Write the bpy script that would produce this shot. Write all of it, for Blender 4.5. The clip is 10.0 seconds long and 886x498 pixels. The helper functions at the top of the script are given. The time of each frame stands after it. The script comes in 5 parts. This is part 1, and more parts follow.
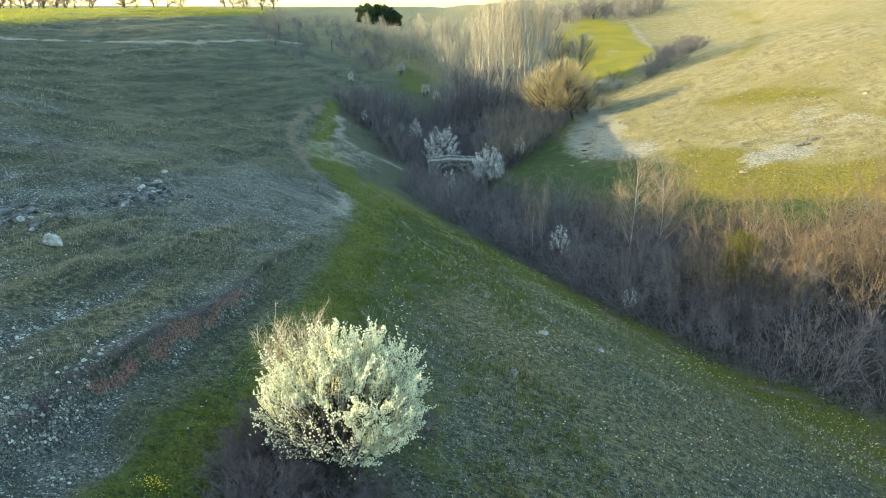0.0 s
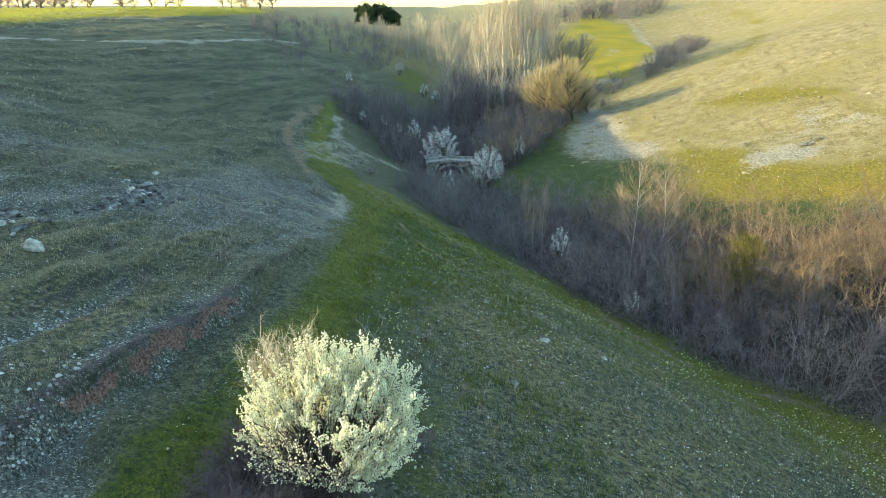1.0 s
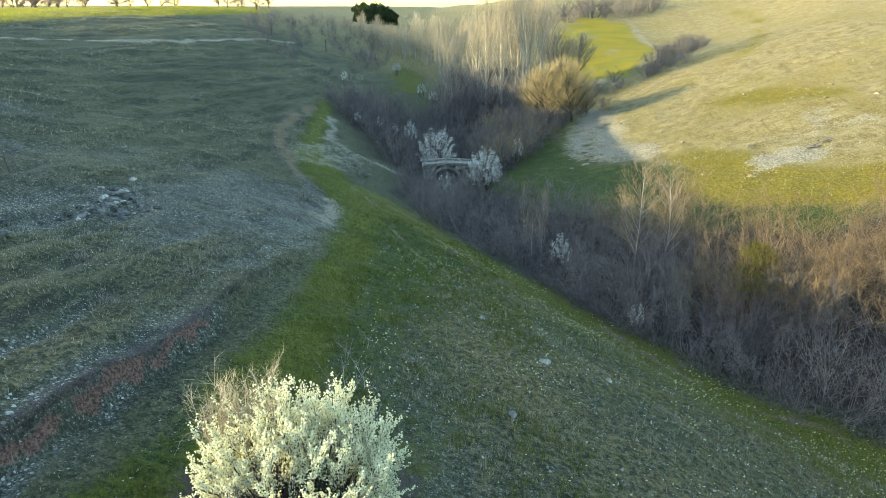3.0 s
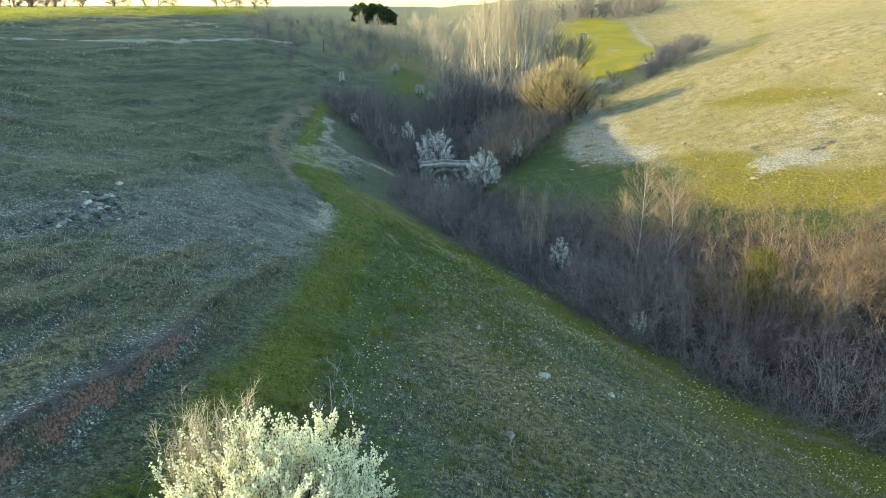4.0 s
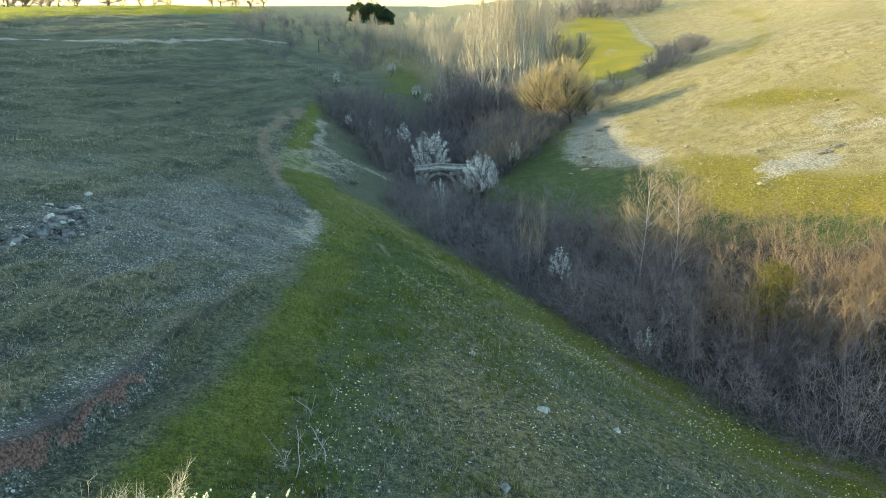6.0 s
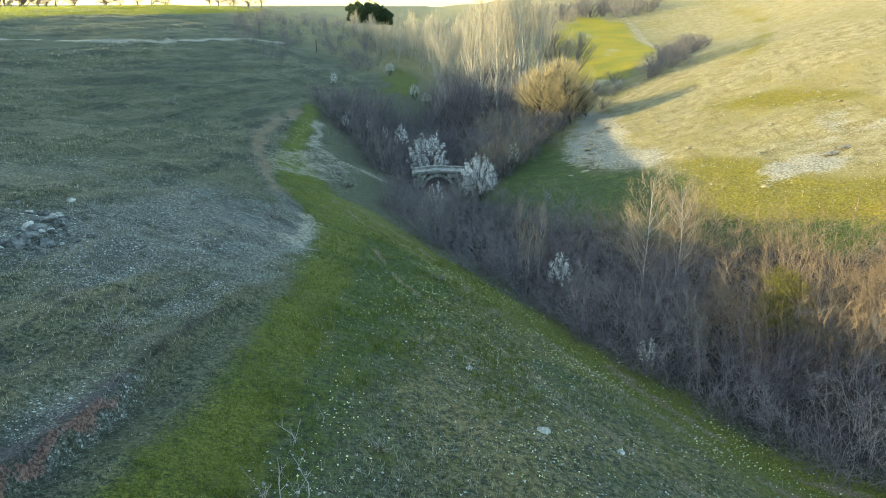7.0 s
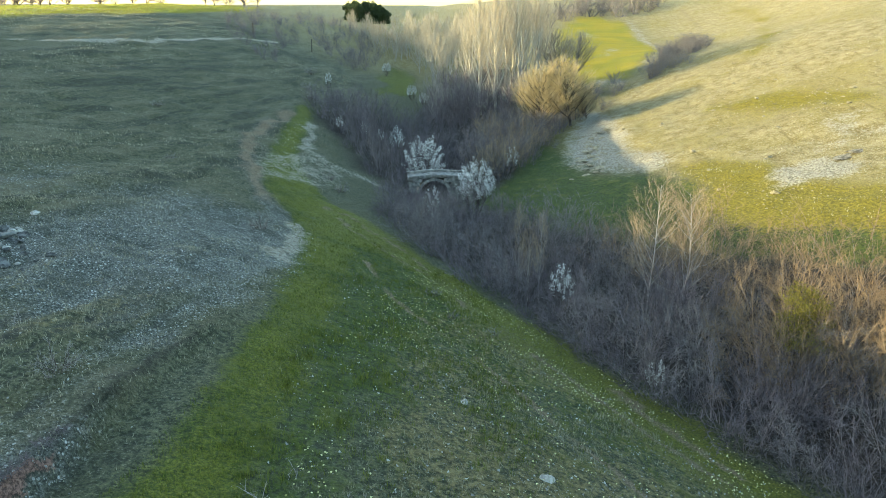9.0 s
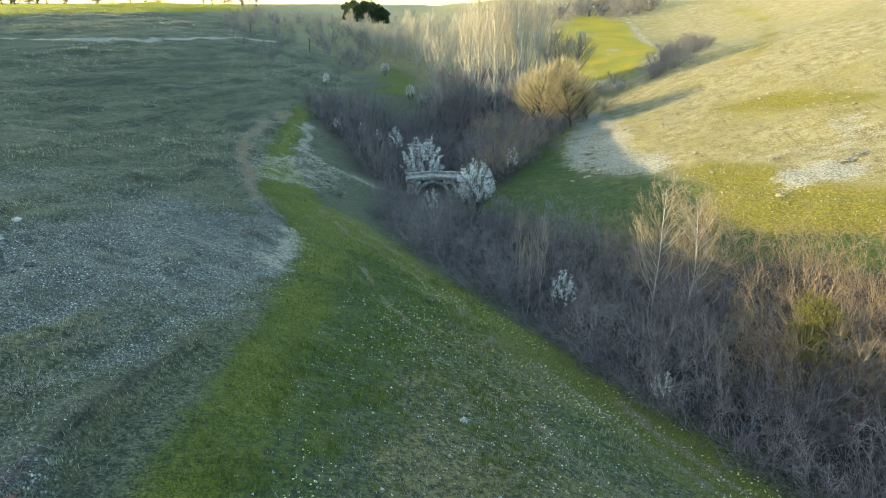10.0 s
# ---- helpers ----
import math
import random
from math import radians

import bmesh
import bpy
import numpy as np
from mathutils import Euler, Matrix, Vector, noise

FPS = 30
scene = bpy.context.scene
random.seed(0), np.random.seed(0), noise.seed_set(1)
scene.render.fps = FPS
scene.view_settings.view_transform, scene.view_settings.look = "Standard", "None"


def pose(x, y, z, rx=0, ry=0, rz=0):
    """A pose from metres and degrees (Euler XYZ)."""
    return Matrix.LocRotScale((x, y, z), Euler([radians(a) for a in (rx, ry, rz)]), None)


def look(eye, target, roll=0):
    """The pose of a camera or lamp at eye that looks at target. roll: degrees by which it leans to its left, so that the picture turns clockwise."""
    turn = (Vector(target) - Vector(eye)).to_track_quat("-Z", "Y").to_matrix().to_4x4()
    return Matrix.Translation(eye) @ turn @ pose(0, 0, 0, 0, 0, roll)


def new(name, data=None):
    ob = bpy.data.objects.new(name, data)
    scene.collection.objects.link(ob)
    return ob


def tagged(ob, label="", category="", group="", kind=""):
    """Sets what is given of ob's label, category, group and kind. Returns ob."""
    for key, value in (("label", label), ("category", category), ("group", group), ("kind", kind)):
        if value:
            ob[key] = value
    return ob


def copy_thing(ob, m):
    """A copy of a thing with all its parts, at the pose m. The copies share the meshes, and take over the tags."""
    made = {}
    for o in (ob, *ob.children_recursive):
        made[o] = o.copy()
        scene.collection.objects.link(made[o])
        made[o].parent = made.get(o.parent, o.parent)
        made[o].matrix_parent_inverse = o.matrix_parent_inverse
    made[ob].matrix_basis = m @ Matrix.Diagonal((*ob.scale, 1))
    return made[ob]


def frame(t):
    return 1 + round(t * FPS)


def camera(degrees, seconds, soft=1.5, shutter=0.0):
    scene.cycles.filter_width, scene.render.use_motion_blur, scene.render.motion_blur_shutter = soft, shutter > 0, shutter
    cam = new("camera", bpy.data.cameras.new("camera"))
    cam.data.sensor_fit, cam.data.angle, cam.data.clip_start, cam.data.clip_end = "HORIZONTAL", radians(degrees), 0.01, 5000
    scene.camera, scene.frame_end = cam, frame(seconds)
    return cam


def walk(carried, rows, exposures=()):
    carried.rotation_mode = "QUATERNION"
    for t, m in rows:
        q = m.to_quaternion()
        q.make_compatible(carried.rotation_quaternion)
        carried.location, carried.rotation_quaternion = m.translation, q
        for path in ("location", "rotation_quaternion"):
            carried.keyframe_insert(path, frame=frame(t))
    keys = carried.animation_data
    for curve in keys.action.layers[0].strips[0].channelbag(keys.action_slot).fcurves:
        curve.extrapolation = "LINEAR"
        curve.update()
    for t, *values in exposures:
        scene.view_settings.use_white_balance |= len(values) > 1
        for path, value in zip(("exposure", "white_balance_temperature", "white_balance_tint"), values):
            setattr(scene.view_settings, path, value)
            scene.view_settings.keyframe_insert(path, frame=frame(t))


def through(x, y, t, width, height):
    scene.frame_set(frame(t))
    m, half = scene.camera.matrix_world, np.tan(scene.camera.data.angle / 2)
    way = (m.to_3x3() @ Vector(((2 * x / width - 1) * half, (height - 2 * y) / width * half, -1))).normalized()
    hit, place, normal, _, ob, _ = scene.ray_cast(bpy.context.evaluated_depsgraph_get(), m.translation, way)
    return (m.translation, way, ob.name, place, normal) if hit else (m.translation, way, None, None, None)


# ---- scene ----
# ---- camera and flight ----
cam = camera(66, 10.0, 0.95)
walk(cam, [
    (0.0, pose(0.000, 0.000, 10.000, 70.356, 0.004, -0.003)),
    (0.5, pose(0.023, 0.405, 9.937, 70.356, 0.010, -0.034)),
    (1.0, pose(0.058, 0.827, 9.881, 70.355, 0.016, -0.065)),
    (1.5, pose(0.102, 1.265, 9.832, 70.355, 0.022, -0.095)),
    (2.0, pose(0.154, 1.718, 9.789, 70.355, 0.029, -0.125)),
    (2.5, pose(0.213, 2.184, 9.752, 70.354, 0.035, -0.154)),
    (3.0, pose(0.278, 2.663, 9.720, 70.353, 0.041, -0.183)),
    (3.5, pose(0.348, 3.152, 9.691, 70.352, 0.047, -0.211)),
    (4.0, pose(0.421, 3.651, 9.667, 70.350, 0.051, -0.240)),
    (4.5, pose(0.495, 4.158, 9.646, 70.347, 0.055, -0.268)),
    (5.0, pose(0.570, 4.672, 9.627, 70.343, 0.058, -0.296)),
    (5.5, pose(0.645, 5.193, 9.610, 70.339, 0.060, -0.325)),
    (6.0, pose(0.717, 5.718, 9.594, 70.333, 0.060, -0.353)),
    (6.5, pose(0.787, 6.247, 9.579, 70.326, 0.058, -0.382)),
    (7.0, pose(0.851, 6.778, 9.564, 70.318, 0.054, -0.411)),
    (7.5, pose(0.910, 7.310, 9.548, 70.309, 0.049, -0.441)),
    (8.0, pose(0.962, 7.842, 9.531, 70.298, 0.041, -0.471)),
    (8.5, pose(1.005, 8.372, 9.513, 70.285, 0.030, -0.502)),
    (9.0, pose(1.039, 8.900, 9.492, 70.270, 0.017, -0.533)),
    (9.5, pose(1.062, 9.424, 9.468, 70.253, 0.000, -0.565)),
    (10.0, pose(1.072, 9.942, 9.440, 70.234, -0.019, -0.598)),
], exposures=[(0.0, 2.64, 6600, -4), (5.5, 2.55, 6600, -4), (7.0, 2.74, 6600, -4), (10.0, 2.75, 6600, -4)])

# ---- sky and sun ----
SUN_FROM = Vector((-1.0, 0.02, 0.0)).normalized()
SUN_ELEV = radians(11.3)
world = bpy.data.worlds.new("sky")
scene.world = world
world.use_nodes = True
wn = world.node_tree.nodes
sky = wn.new("ShaderNodeTexSky")
sky.sky_type, sky.sun_disc = "NISHITA", False
sky.sun_elevation = SUN_ELEV
sky.sun_rotation = math.atan2(SUN_FROM.x, SUN_FROM.y)
sky.air_density, sky.dust_density, sky.ozone_density = 1.0, 0.9, 1.0
world.node_tree.links.new(sky.outputs[0], wn["Background"].inputs[0])
wn["Background"].inputs[1].default_value = 0.15
sun_data = bpy.data.lights.new("sun", "SUN")
sun_data.energy, sun_data.angle, sun_data.color = 2.1, radians(0.5), (1.0, 0.80, 0.45)
sun = new("sun", sun_data)
sun.matrix_world = look(SUN_FROM * 100 + Vector((0, 0, 100 * math.tan(SUN_ELEV))), (0, 0, 0))

# ---- land form ----
SECTION_X = (-80, -45, -30, -20, -10, 0, 10, 25, 50, 100)
SECTIONS = (
    (-40, (10.8, 6.3, 3.3, 1.0, -1.4, -2.7, -0.0, 5.9, 10.9, 20.7)),
    (5, (11.0, 7.7, 4.5, 1.8, -1.3, -3.8, -1.1, 5.1, 9.9, 17.7)),
    (20, (11.2, 7.8, 3.7, 1.3, -1.4, -4.6, -1.8, 4.8, 9.3, 16.8)),
    (35, (10.7, 7.7, 3.3, 0.5, -3.0, -5.9, -4.2, 2.2, 8.3, 16.0)),
    (55, (9.4, 7.8, 2.9, -0.4, -4.2, -7.6, -5.6, -1.3, 6.1, 15.1)),
    (75, (8.4, 7.5, 4.4, 0.4, -3.6, -7.9, -7.0, -3.1, 5.1, 14.8)),
    (110, (8.0, 7.7, 5.5, 1.8, -2.7, -7.0, -7.3, -4.4, 4.1, 16.2)),
    (160, (8.9, 8.0, 3.9, -0.7, -4.2, -5.0, -3.3, -0.8, 1.1, 16.1)),
    (240, (8.9, 4.2, 2.6, 1.8, 1.4, 1.8, 3.2, 5.8, 7.5, 16.3)),
    (400, (9.1, 5.5, 4.8, 4.6, 4.6, 5.0, 6.0, 8.4, 10.5, 17.6)),
)
STREAM_Y = (-40, 0, 20, 40, 70, 100, 150, 220, 400)
STREAM_X = (24, 18.5, 15, 9.5, 1.8, -1, 1, 12, 14)


def spline_weights(xs, q):
    xs = np.asarray(xs, float)
    q = np.clip(q, xs[0], xs[-1])
    e = np.eye(len(xs))
    h = np.diff(xs)[:, None]
    d = np.diff(e, axis=0) / h
    m = np.concatenate([d[:1], (d[:-1] * h[1:] + d[1:] * h[:-1]) / (h[1:] + h[:-1]), d[-1:]])
    i = np.clip(np.searchsorted(xs, q) - 1, 0, len(xs) - 2)
    w = xs[i + 1] - xs[i]
    s = (q - xs[i]) / w
    a, b, c, g = 2 * s**3 - 3 * s**2 + 1, s**3 - 2 * s**2 + s, 3 * s**2 - 2 * s**3, s**3 - s**2
    return a[:, None] * e[i] + (b * w)[:, None] * m[i] + c[:, None] * e[i + 1] + (g * w)[:, None] * m[i + 1]


def lattice(seed):
    return np.random.RandomState(seed).rand(256, 256)


LATTICES = [lattice(s) for s in range(6)]


def wobble(x, y, size, seed=0):
    """Smooth value noise between -1 and 1."""
    g = LATTICES[seed % 6]
    u, v = x / size + 91.7 * seed, y / size + 37.1 * seed
    i, j = np.floor(u).astype(int), np.floor(v).astype(int)
    fu, fv = u - i, v - j
    fu, fv = fu * fu * (3 - 2 * fu), fv * fv * (3 - 2 * fv)
    a, b = g[i % 256, j % 256], g[(i + 1) % 256, j % 256]
    c, d = g[i % 256, (j + 1) % 256], g[(i + 1) % 256, (j + 1) % 256]
    return 2 * ((a * (1 - fu) + b * fu) * (1 - fv) + (c * (1 - fu) + d * fu) * fv) - 1


def ramp(a, b, v):
    s = np.clip((v - a) / (b - a), 0, 1)
    return s * s * (3 - 2 * s)


def near_line(x, y, line):
    """Distance to a line of points, and which side (positive: left of its way)."""
    best, side = np.full(x.shape, 1e9), np.zeros(x.shape)
    for (ax, ay), (bx, by) in zip(line[:-1], line[1:]):
        dx, dy = bx - ax, by - ay
        s = np.clip(((x - ax) * dx + (y - ay) * dy) / (dx * dx + dy * dy), 0, 1)
        d = np.hypot(x - ax - s * dx, y - ay - s * dy)
        c = dx * (y - ay) - dy * (x - ax)
        side = np.where(d < best, np.sign(c), side)
        best = np.minimum(best, d)
    return best, side


def inside(x, y, ring, soft):
    """1 well inside a ring of points, 0 outside, soft over that many metres."""
    odd = np.zeros(x.shape, bool)
    for (ax, ay), (bx, by) in zip(ring, ring[1:] + ring[:1]):
        hit = (ay > y) != (by > y)
        odd ^= hit & (x < (bx - ax) * (y - ay) / (by - ay + 1e-12) + ax)
    d, _ = near_line(x, y, ring + ring[:1])
    return ramp(-soft, soft, np.where(odd, d, -d))


STREAM_BED = list(zip(STREAM_X, STREAM_Y))
RED_BANK = [(-7.7, 8.0), (-7.2, 11.9), (-7.0, 13.2), (-6.7, 14.9), (-6.4, 16.4), (-6.15, 18.0), (-5.95, 20.0), (-5.9, 22.0), (-5.8, 24.0), (-5.5, 26.5), (-5.1, 29.5)]
GRASS_LANE = [(-5.9, 6), (-5.75, 11.5), (-5.15, 16), (-4.65, 20.5), (-4.4, 25), (-4.7, 32), (-5.4, 39), (-7.4, 47), (-9.6, 51),
              (-11.5, 57), (-12.6, 65), (-13.8, 76), (-14.6, 88), (-13.0, 88), (-11.9, 76), (-10.6, 66), (-9.2, 60), (-6.5, 55),
              (-3.6, 51.5), (-3.0, 47.5), (-3.2, 42), (-3.0, 34), (-2.8, 28), (-2.7, 24), (-2.8, 20), (-2.8, 14), (-2.6, 6)]
MEADOW = [(-3.2, 5), (-3.4, 25), (-3.6, 35), (-3.6, 48), (2, 46), (9, 31), (15, 21), (19, 8), (12, 2)]
VERGE_TRACK = [(20, 9), (15.0, 20.0), (13.0, 23.3), (10.6, 26.6), (8.0, 30.8), (4.7, 37.0), (1.6, 43.0), (-1.6, 47.0), (-5.5, 52.5)]
FAINT_TRACK = [(-2.6, 42), (-1.8, 39.3), (-0.3, 35.5), (2.2, 31.9), (3.0, 30.3), (4.2, 27.4), (5.8, 24.6), (8.5, 20.5)]
WHITE_PATH = [(-12.6, 82), (-11.4, 76), (-10.4, 70), (-8.2, 67.2), (-5.6, 67.6), (-2.0, 68.0)]
EARTH_PATH = [(-14.4, 83), (-14.9, 74), (-14.6, 66.5), (-12.4, 57.7), (-10.2, 50.7), (-7.8, 46.5), (-6.0, 42), (-5.7, 37)]
FAR_BANK_GRASS = [(4, 70), (7, 82), (15, 92), (21, 100), (22, 92), (17.5, 84), (16.5, 75), (19, 70), (21, 62), (22.5, 52), (26, 43),
                  (22, 41), (15, 50), (10, 60)]
THICKET = [(17.5, 16), (14.6, 24.4), (12.4, 27.2), (9.8, 32.0), (6.4, 39.2), (2.6, 47.4), (-0.4, 51.8), (-3.4, 57.5), (-3.6, 64),
           (0, 66.2), (4, 66), (9.5, 57.5), (14.5, 50.5), (18.5, 45.5), (22.5, 40.5), (26, 40), (30, 41), (36, 39), (40, 24), (34, 8), (21, 6)]
FAR_THICKET = [(-4, 70.5), (-7.5, 79), (-11, 84), (-13.6, 88.5), (-13, 95), (-10, 101), (-2, 105), (0, 118), (6, 128), (16, 117), (18, 103), (13.5, 90), (7.5, 77), (4, 70.5)]
SUNNY_THICKET = [(5.0, 79), (5.5, 92), (7, 104), (13, 111), (21, 107), (20, 101), (14.5, 90.5), (8.2, 77.5)]
CROP_FIELD = [(33, 202), (24, 142), (27, 126), (33, 124), (40, 140), (48, 157), (49, 175), (55, 217), (46, 230)]
GREEN_PATCH = [(-9.5, 168), (-3.8, 161), (-3.4, 133), (-7.5, 121), (-10, 140)]
PLATEAU = [(-44, 60), (-46, 78), (-50, 98), (-52, 113), (-46, 122), (-43, 150), (-40, 165), (-60, 260), (-400, 400), (-400, 60)]
UPPER_PATH = [(-60, 45), (-44, 62), (-39.5, 70), (-36, 78.5), (-32, 91), (-29.5, 108), (-28, 120), (-26.5, 130)]
HILL_TRACK = [(76, 232), (68, 190), (48, 131), (38, 112), (30, 104), (22, 98)]
HILL_SWATH = [(85, 212), (74, 170), (53, 120), (44.6, 106), (39, 101)]
HILL_BAND = [(46, 54), (40, 62.5), (38, 70), (36, 78), (32.5, 86)]
GOLD_HILL = [(19, 110), (16.5, 86), (17.5, 74), (20, 69), (22, 62), (23.5, 52), (27, 43), (40, 30), (60, 0), (400, 0), (400, 400), (80, 300),
             (56, 215), (50, 160), (38, 128), (28, 116)]
SLABS = [(15.2, 79.5), (16.4, 86), (18.8, 95), (22.5, 104), (24.6, 102), (23, 90), (22.7, 82), (22, 74), (20.6, 70.5), (18.2, 71.5)]


def furrows(x, y):
    """Long low ridges along the slope, between -1 and 1, wider farther up."""
    u = x - 0.14 * y
    near = 0.65 * wobble(u, y * 0.16, 1.35, 1) + 0.35 * wobble(u, y * 0.22, 0.5, 4)
    v = x - 0.22 * y
    far = 0.65 * wobble(v, y * 0.09, 1.5, 2) + 0.35 * wobble(v, y * 0.14, 0.6, 3)
    w = ramp(31, 42, y)
    return near * (1 - w) + far * w


def ground_height(x, y):
    x, y = np.atleast_1d(np.asarray(x, float)), np.atleast_1d(np.asarray(y, float))
    table = np.array([r for _, r in SECTIONS])
    u = x - spline_weights(STREAM_Y, y) @ np.array(STREAM_X, float)
    z = ((spline_weights([r for r, _ in SECTIONS], y) @ table) * spline_weights(SECTION_X, u)).sum(1)
    top = inside(x, y, PLATEAU, 3.0)
    z = z * (1 - top) + top * (np.maximum(z, 8.1) - 0.006 * np.clip(-40 - x, 0, 60) + 0.4)
    d, side = near_line(x, y, RED_BANK)
    ragged = d + 0.10 * wobble(x, y, 0.7, 5)
    z += 0.30 * side * np.exp(-d / 1.3) * ramp(30, 20, y) * ramp(0.0, 0.15, ragged)
    d, _ = near_line(x, y, FAINT_TRACK)
    z -= 0.10 * np.exp(-(d / 0.5) ** 2)
    d, _ = near_line(x, y, VERGE_TRACK)
    z -= 0.10 * np.exp(-(d / 0.7) ** 2)
    left = ramp(-4.5, -8, x)
    z += 0.25 * left * furrows(x, y)
    z += (0.05 + 0.13 * left) * wobble(x, y, 1.6, 2) + (0.02 + 0.05 * left) * wobble(x, y, 0.55, 3) + 0.025 * wobble(x, y, 0.27, 4)
    hill = inside(x, y, GOLD_HILL, 3.0)
    z += hill * (0.35 * wobble(x * 0.5, y, 5.0, 5) + 0.16 * wobble(x, y, 1.6, 1) + 0.08 * wobble(x, y, 0.9, 4))
    slab = inside(x, y, SLABS, 1.0)
    z += slab * (0.45 * np.floor(3 * wobble(x, y, 3.0, 2)) / 3 + 0.12 * wobble(x, y, 0.8, 3))
    far = ramp(420, 1200, np.hypot(x, y))
    return z + far * 3.0 * wobble(x, y, 420.0, 3) - 6.0 * ramp(500, 2500, np.hypot(x, y))


def zat(x, y):
    return float(ground_height(x, y)[0])


# ---- materials ----
class Mat:
    """A small node-graph builder."""

    def __init__(self, name, rough=0.85, metal=0.0):
        self.m = bpy.data.materials.new(name)
        self.m.use_nodes = True
        self.n, self.l = self.m.node_tree.nodes, self.m.node_tree.links
        self.b = self.n["Principled BSDF"]
        self.b.inputs["Roughness"].default_value = rough
        self.b.inputs["Metallic"].default_value = metal
        self.b.inputs["Specular IOR Level"].default_value = 0.25
        self.co = self.n.new("ShaderNodeTexCoord").outputs["Object"]

    def put(self, socket, v):
        if isinstance(v, bpy.types.NodeSocket):
            self.l.new(v, socket)
        elif isinstance(v, tuple) and len(v) == 3 and socket.type == "RGBA":
            socket.default_value = (*v, 1)
        else:
            socket.default_value = v

    def noise(self, scale, detail=4.0, rough=0.6, stretch=None, slant=0.0):
        n = self.n.new("ShaderNodeTexNoise")
        n.inputs["Scale"].default_value, n.inputs["Detail"].default_value, n.inputs["Roughness"].default_value = scale, detail, rough
        src = self.co
        if stretch:
            mp = self.n.new("ShaderNodeMapping")
            mp.vector_type = "TEXTURE"
            mp.inputs["Scale"].default_value = tuple(1 / v for v in stretch)
            mp.inputs["Rotation"].default_value = (0, 0, slant)
            self.l.new(src, mp.inputs[0])
            src = mp.outputs[0]
        self.l.new(src, n.inputs["Vector"])
        return n.outputs["Fac"]

    def cells(self, scale, feature="F1", out="Distance"):
        n = self.n.new("ShaderNodeTexVoronoi")
        n.feature = feature
        n.inputs["Scale"].default_value = scale
        self.l.new(self.co, n.inputs["Vector"])
        return n.outputs[out]

    def step(self, v, a, b, lo=0.0, hi=1.0):
        n = self.n.new("ShaderNodeMapRange")
        n.interpolation_type = "SMOOTHSTEP"
        self.put(n.inputs[0], v)
        for k, q in zip((1, 2, 3, 4), (a, b, lo, hi)):
            n.inputs[k].default_value = q
        return n.outputs[0]

    def math(self, op, a, b=0.0):
        n = self.n.new("ShaderNodeMath")
        n.operation = op
        self.put(n.inputs[0], a)
        self.put(n.inputs[1], b)
        return n.outputs[0]

    def mix(self, f, a, b):
        n = self.n.new("ShaderNodeMix")
        n.data_type = "RGBA"
        self.put(n.inputs["Factor"], f)
        self.put(n.inputs[6], a)
        self.put(n.inputs[7], b)
        return n.outputs[2]

    def attr(self, name):
        n = self.n.new("ShaderNodeAttribute")
        n.attribute_name = name
        return n.outputs["Fac"]

    def island(self):
        return self.n.new("ShaderNodeNewGeometry").outputs["Random Per Island"]

    def each(self):
        return self.n.new("ShaderNodeObjectInfo").outputs["Random"]

    def bump(self, h, strength=0.5, dist=0.05):
        n = self.n.new("ShaderNodeBump")
        n.inputs["Strength"].default_value, n.inputs["Distance"].default_value = strength, dist
        self.l.new(h, n.inputs["Height"])
        self.l.new(n.outputs[0], self.b.inputs["Normal"])
        return self

    def done(self, colour):
        self.put(self.b.inputs["Base Color"], colour)
        return self.m


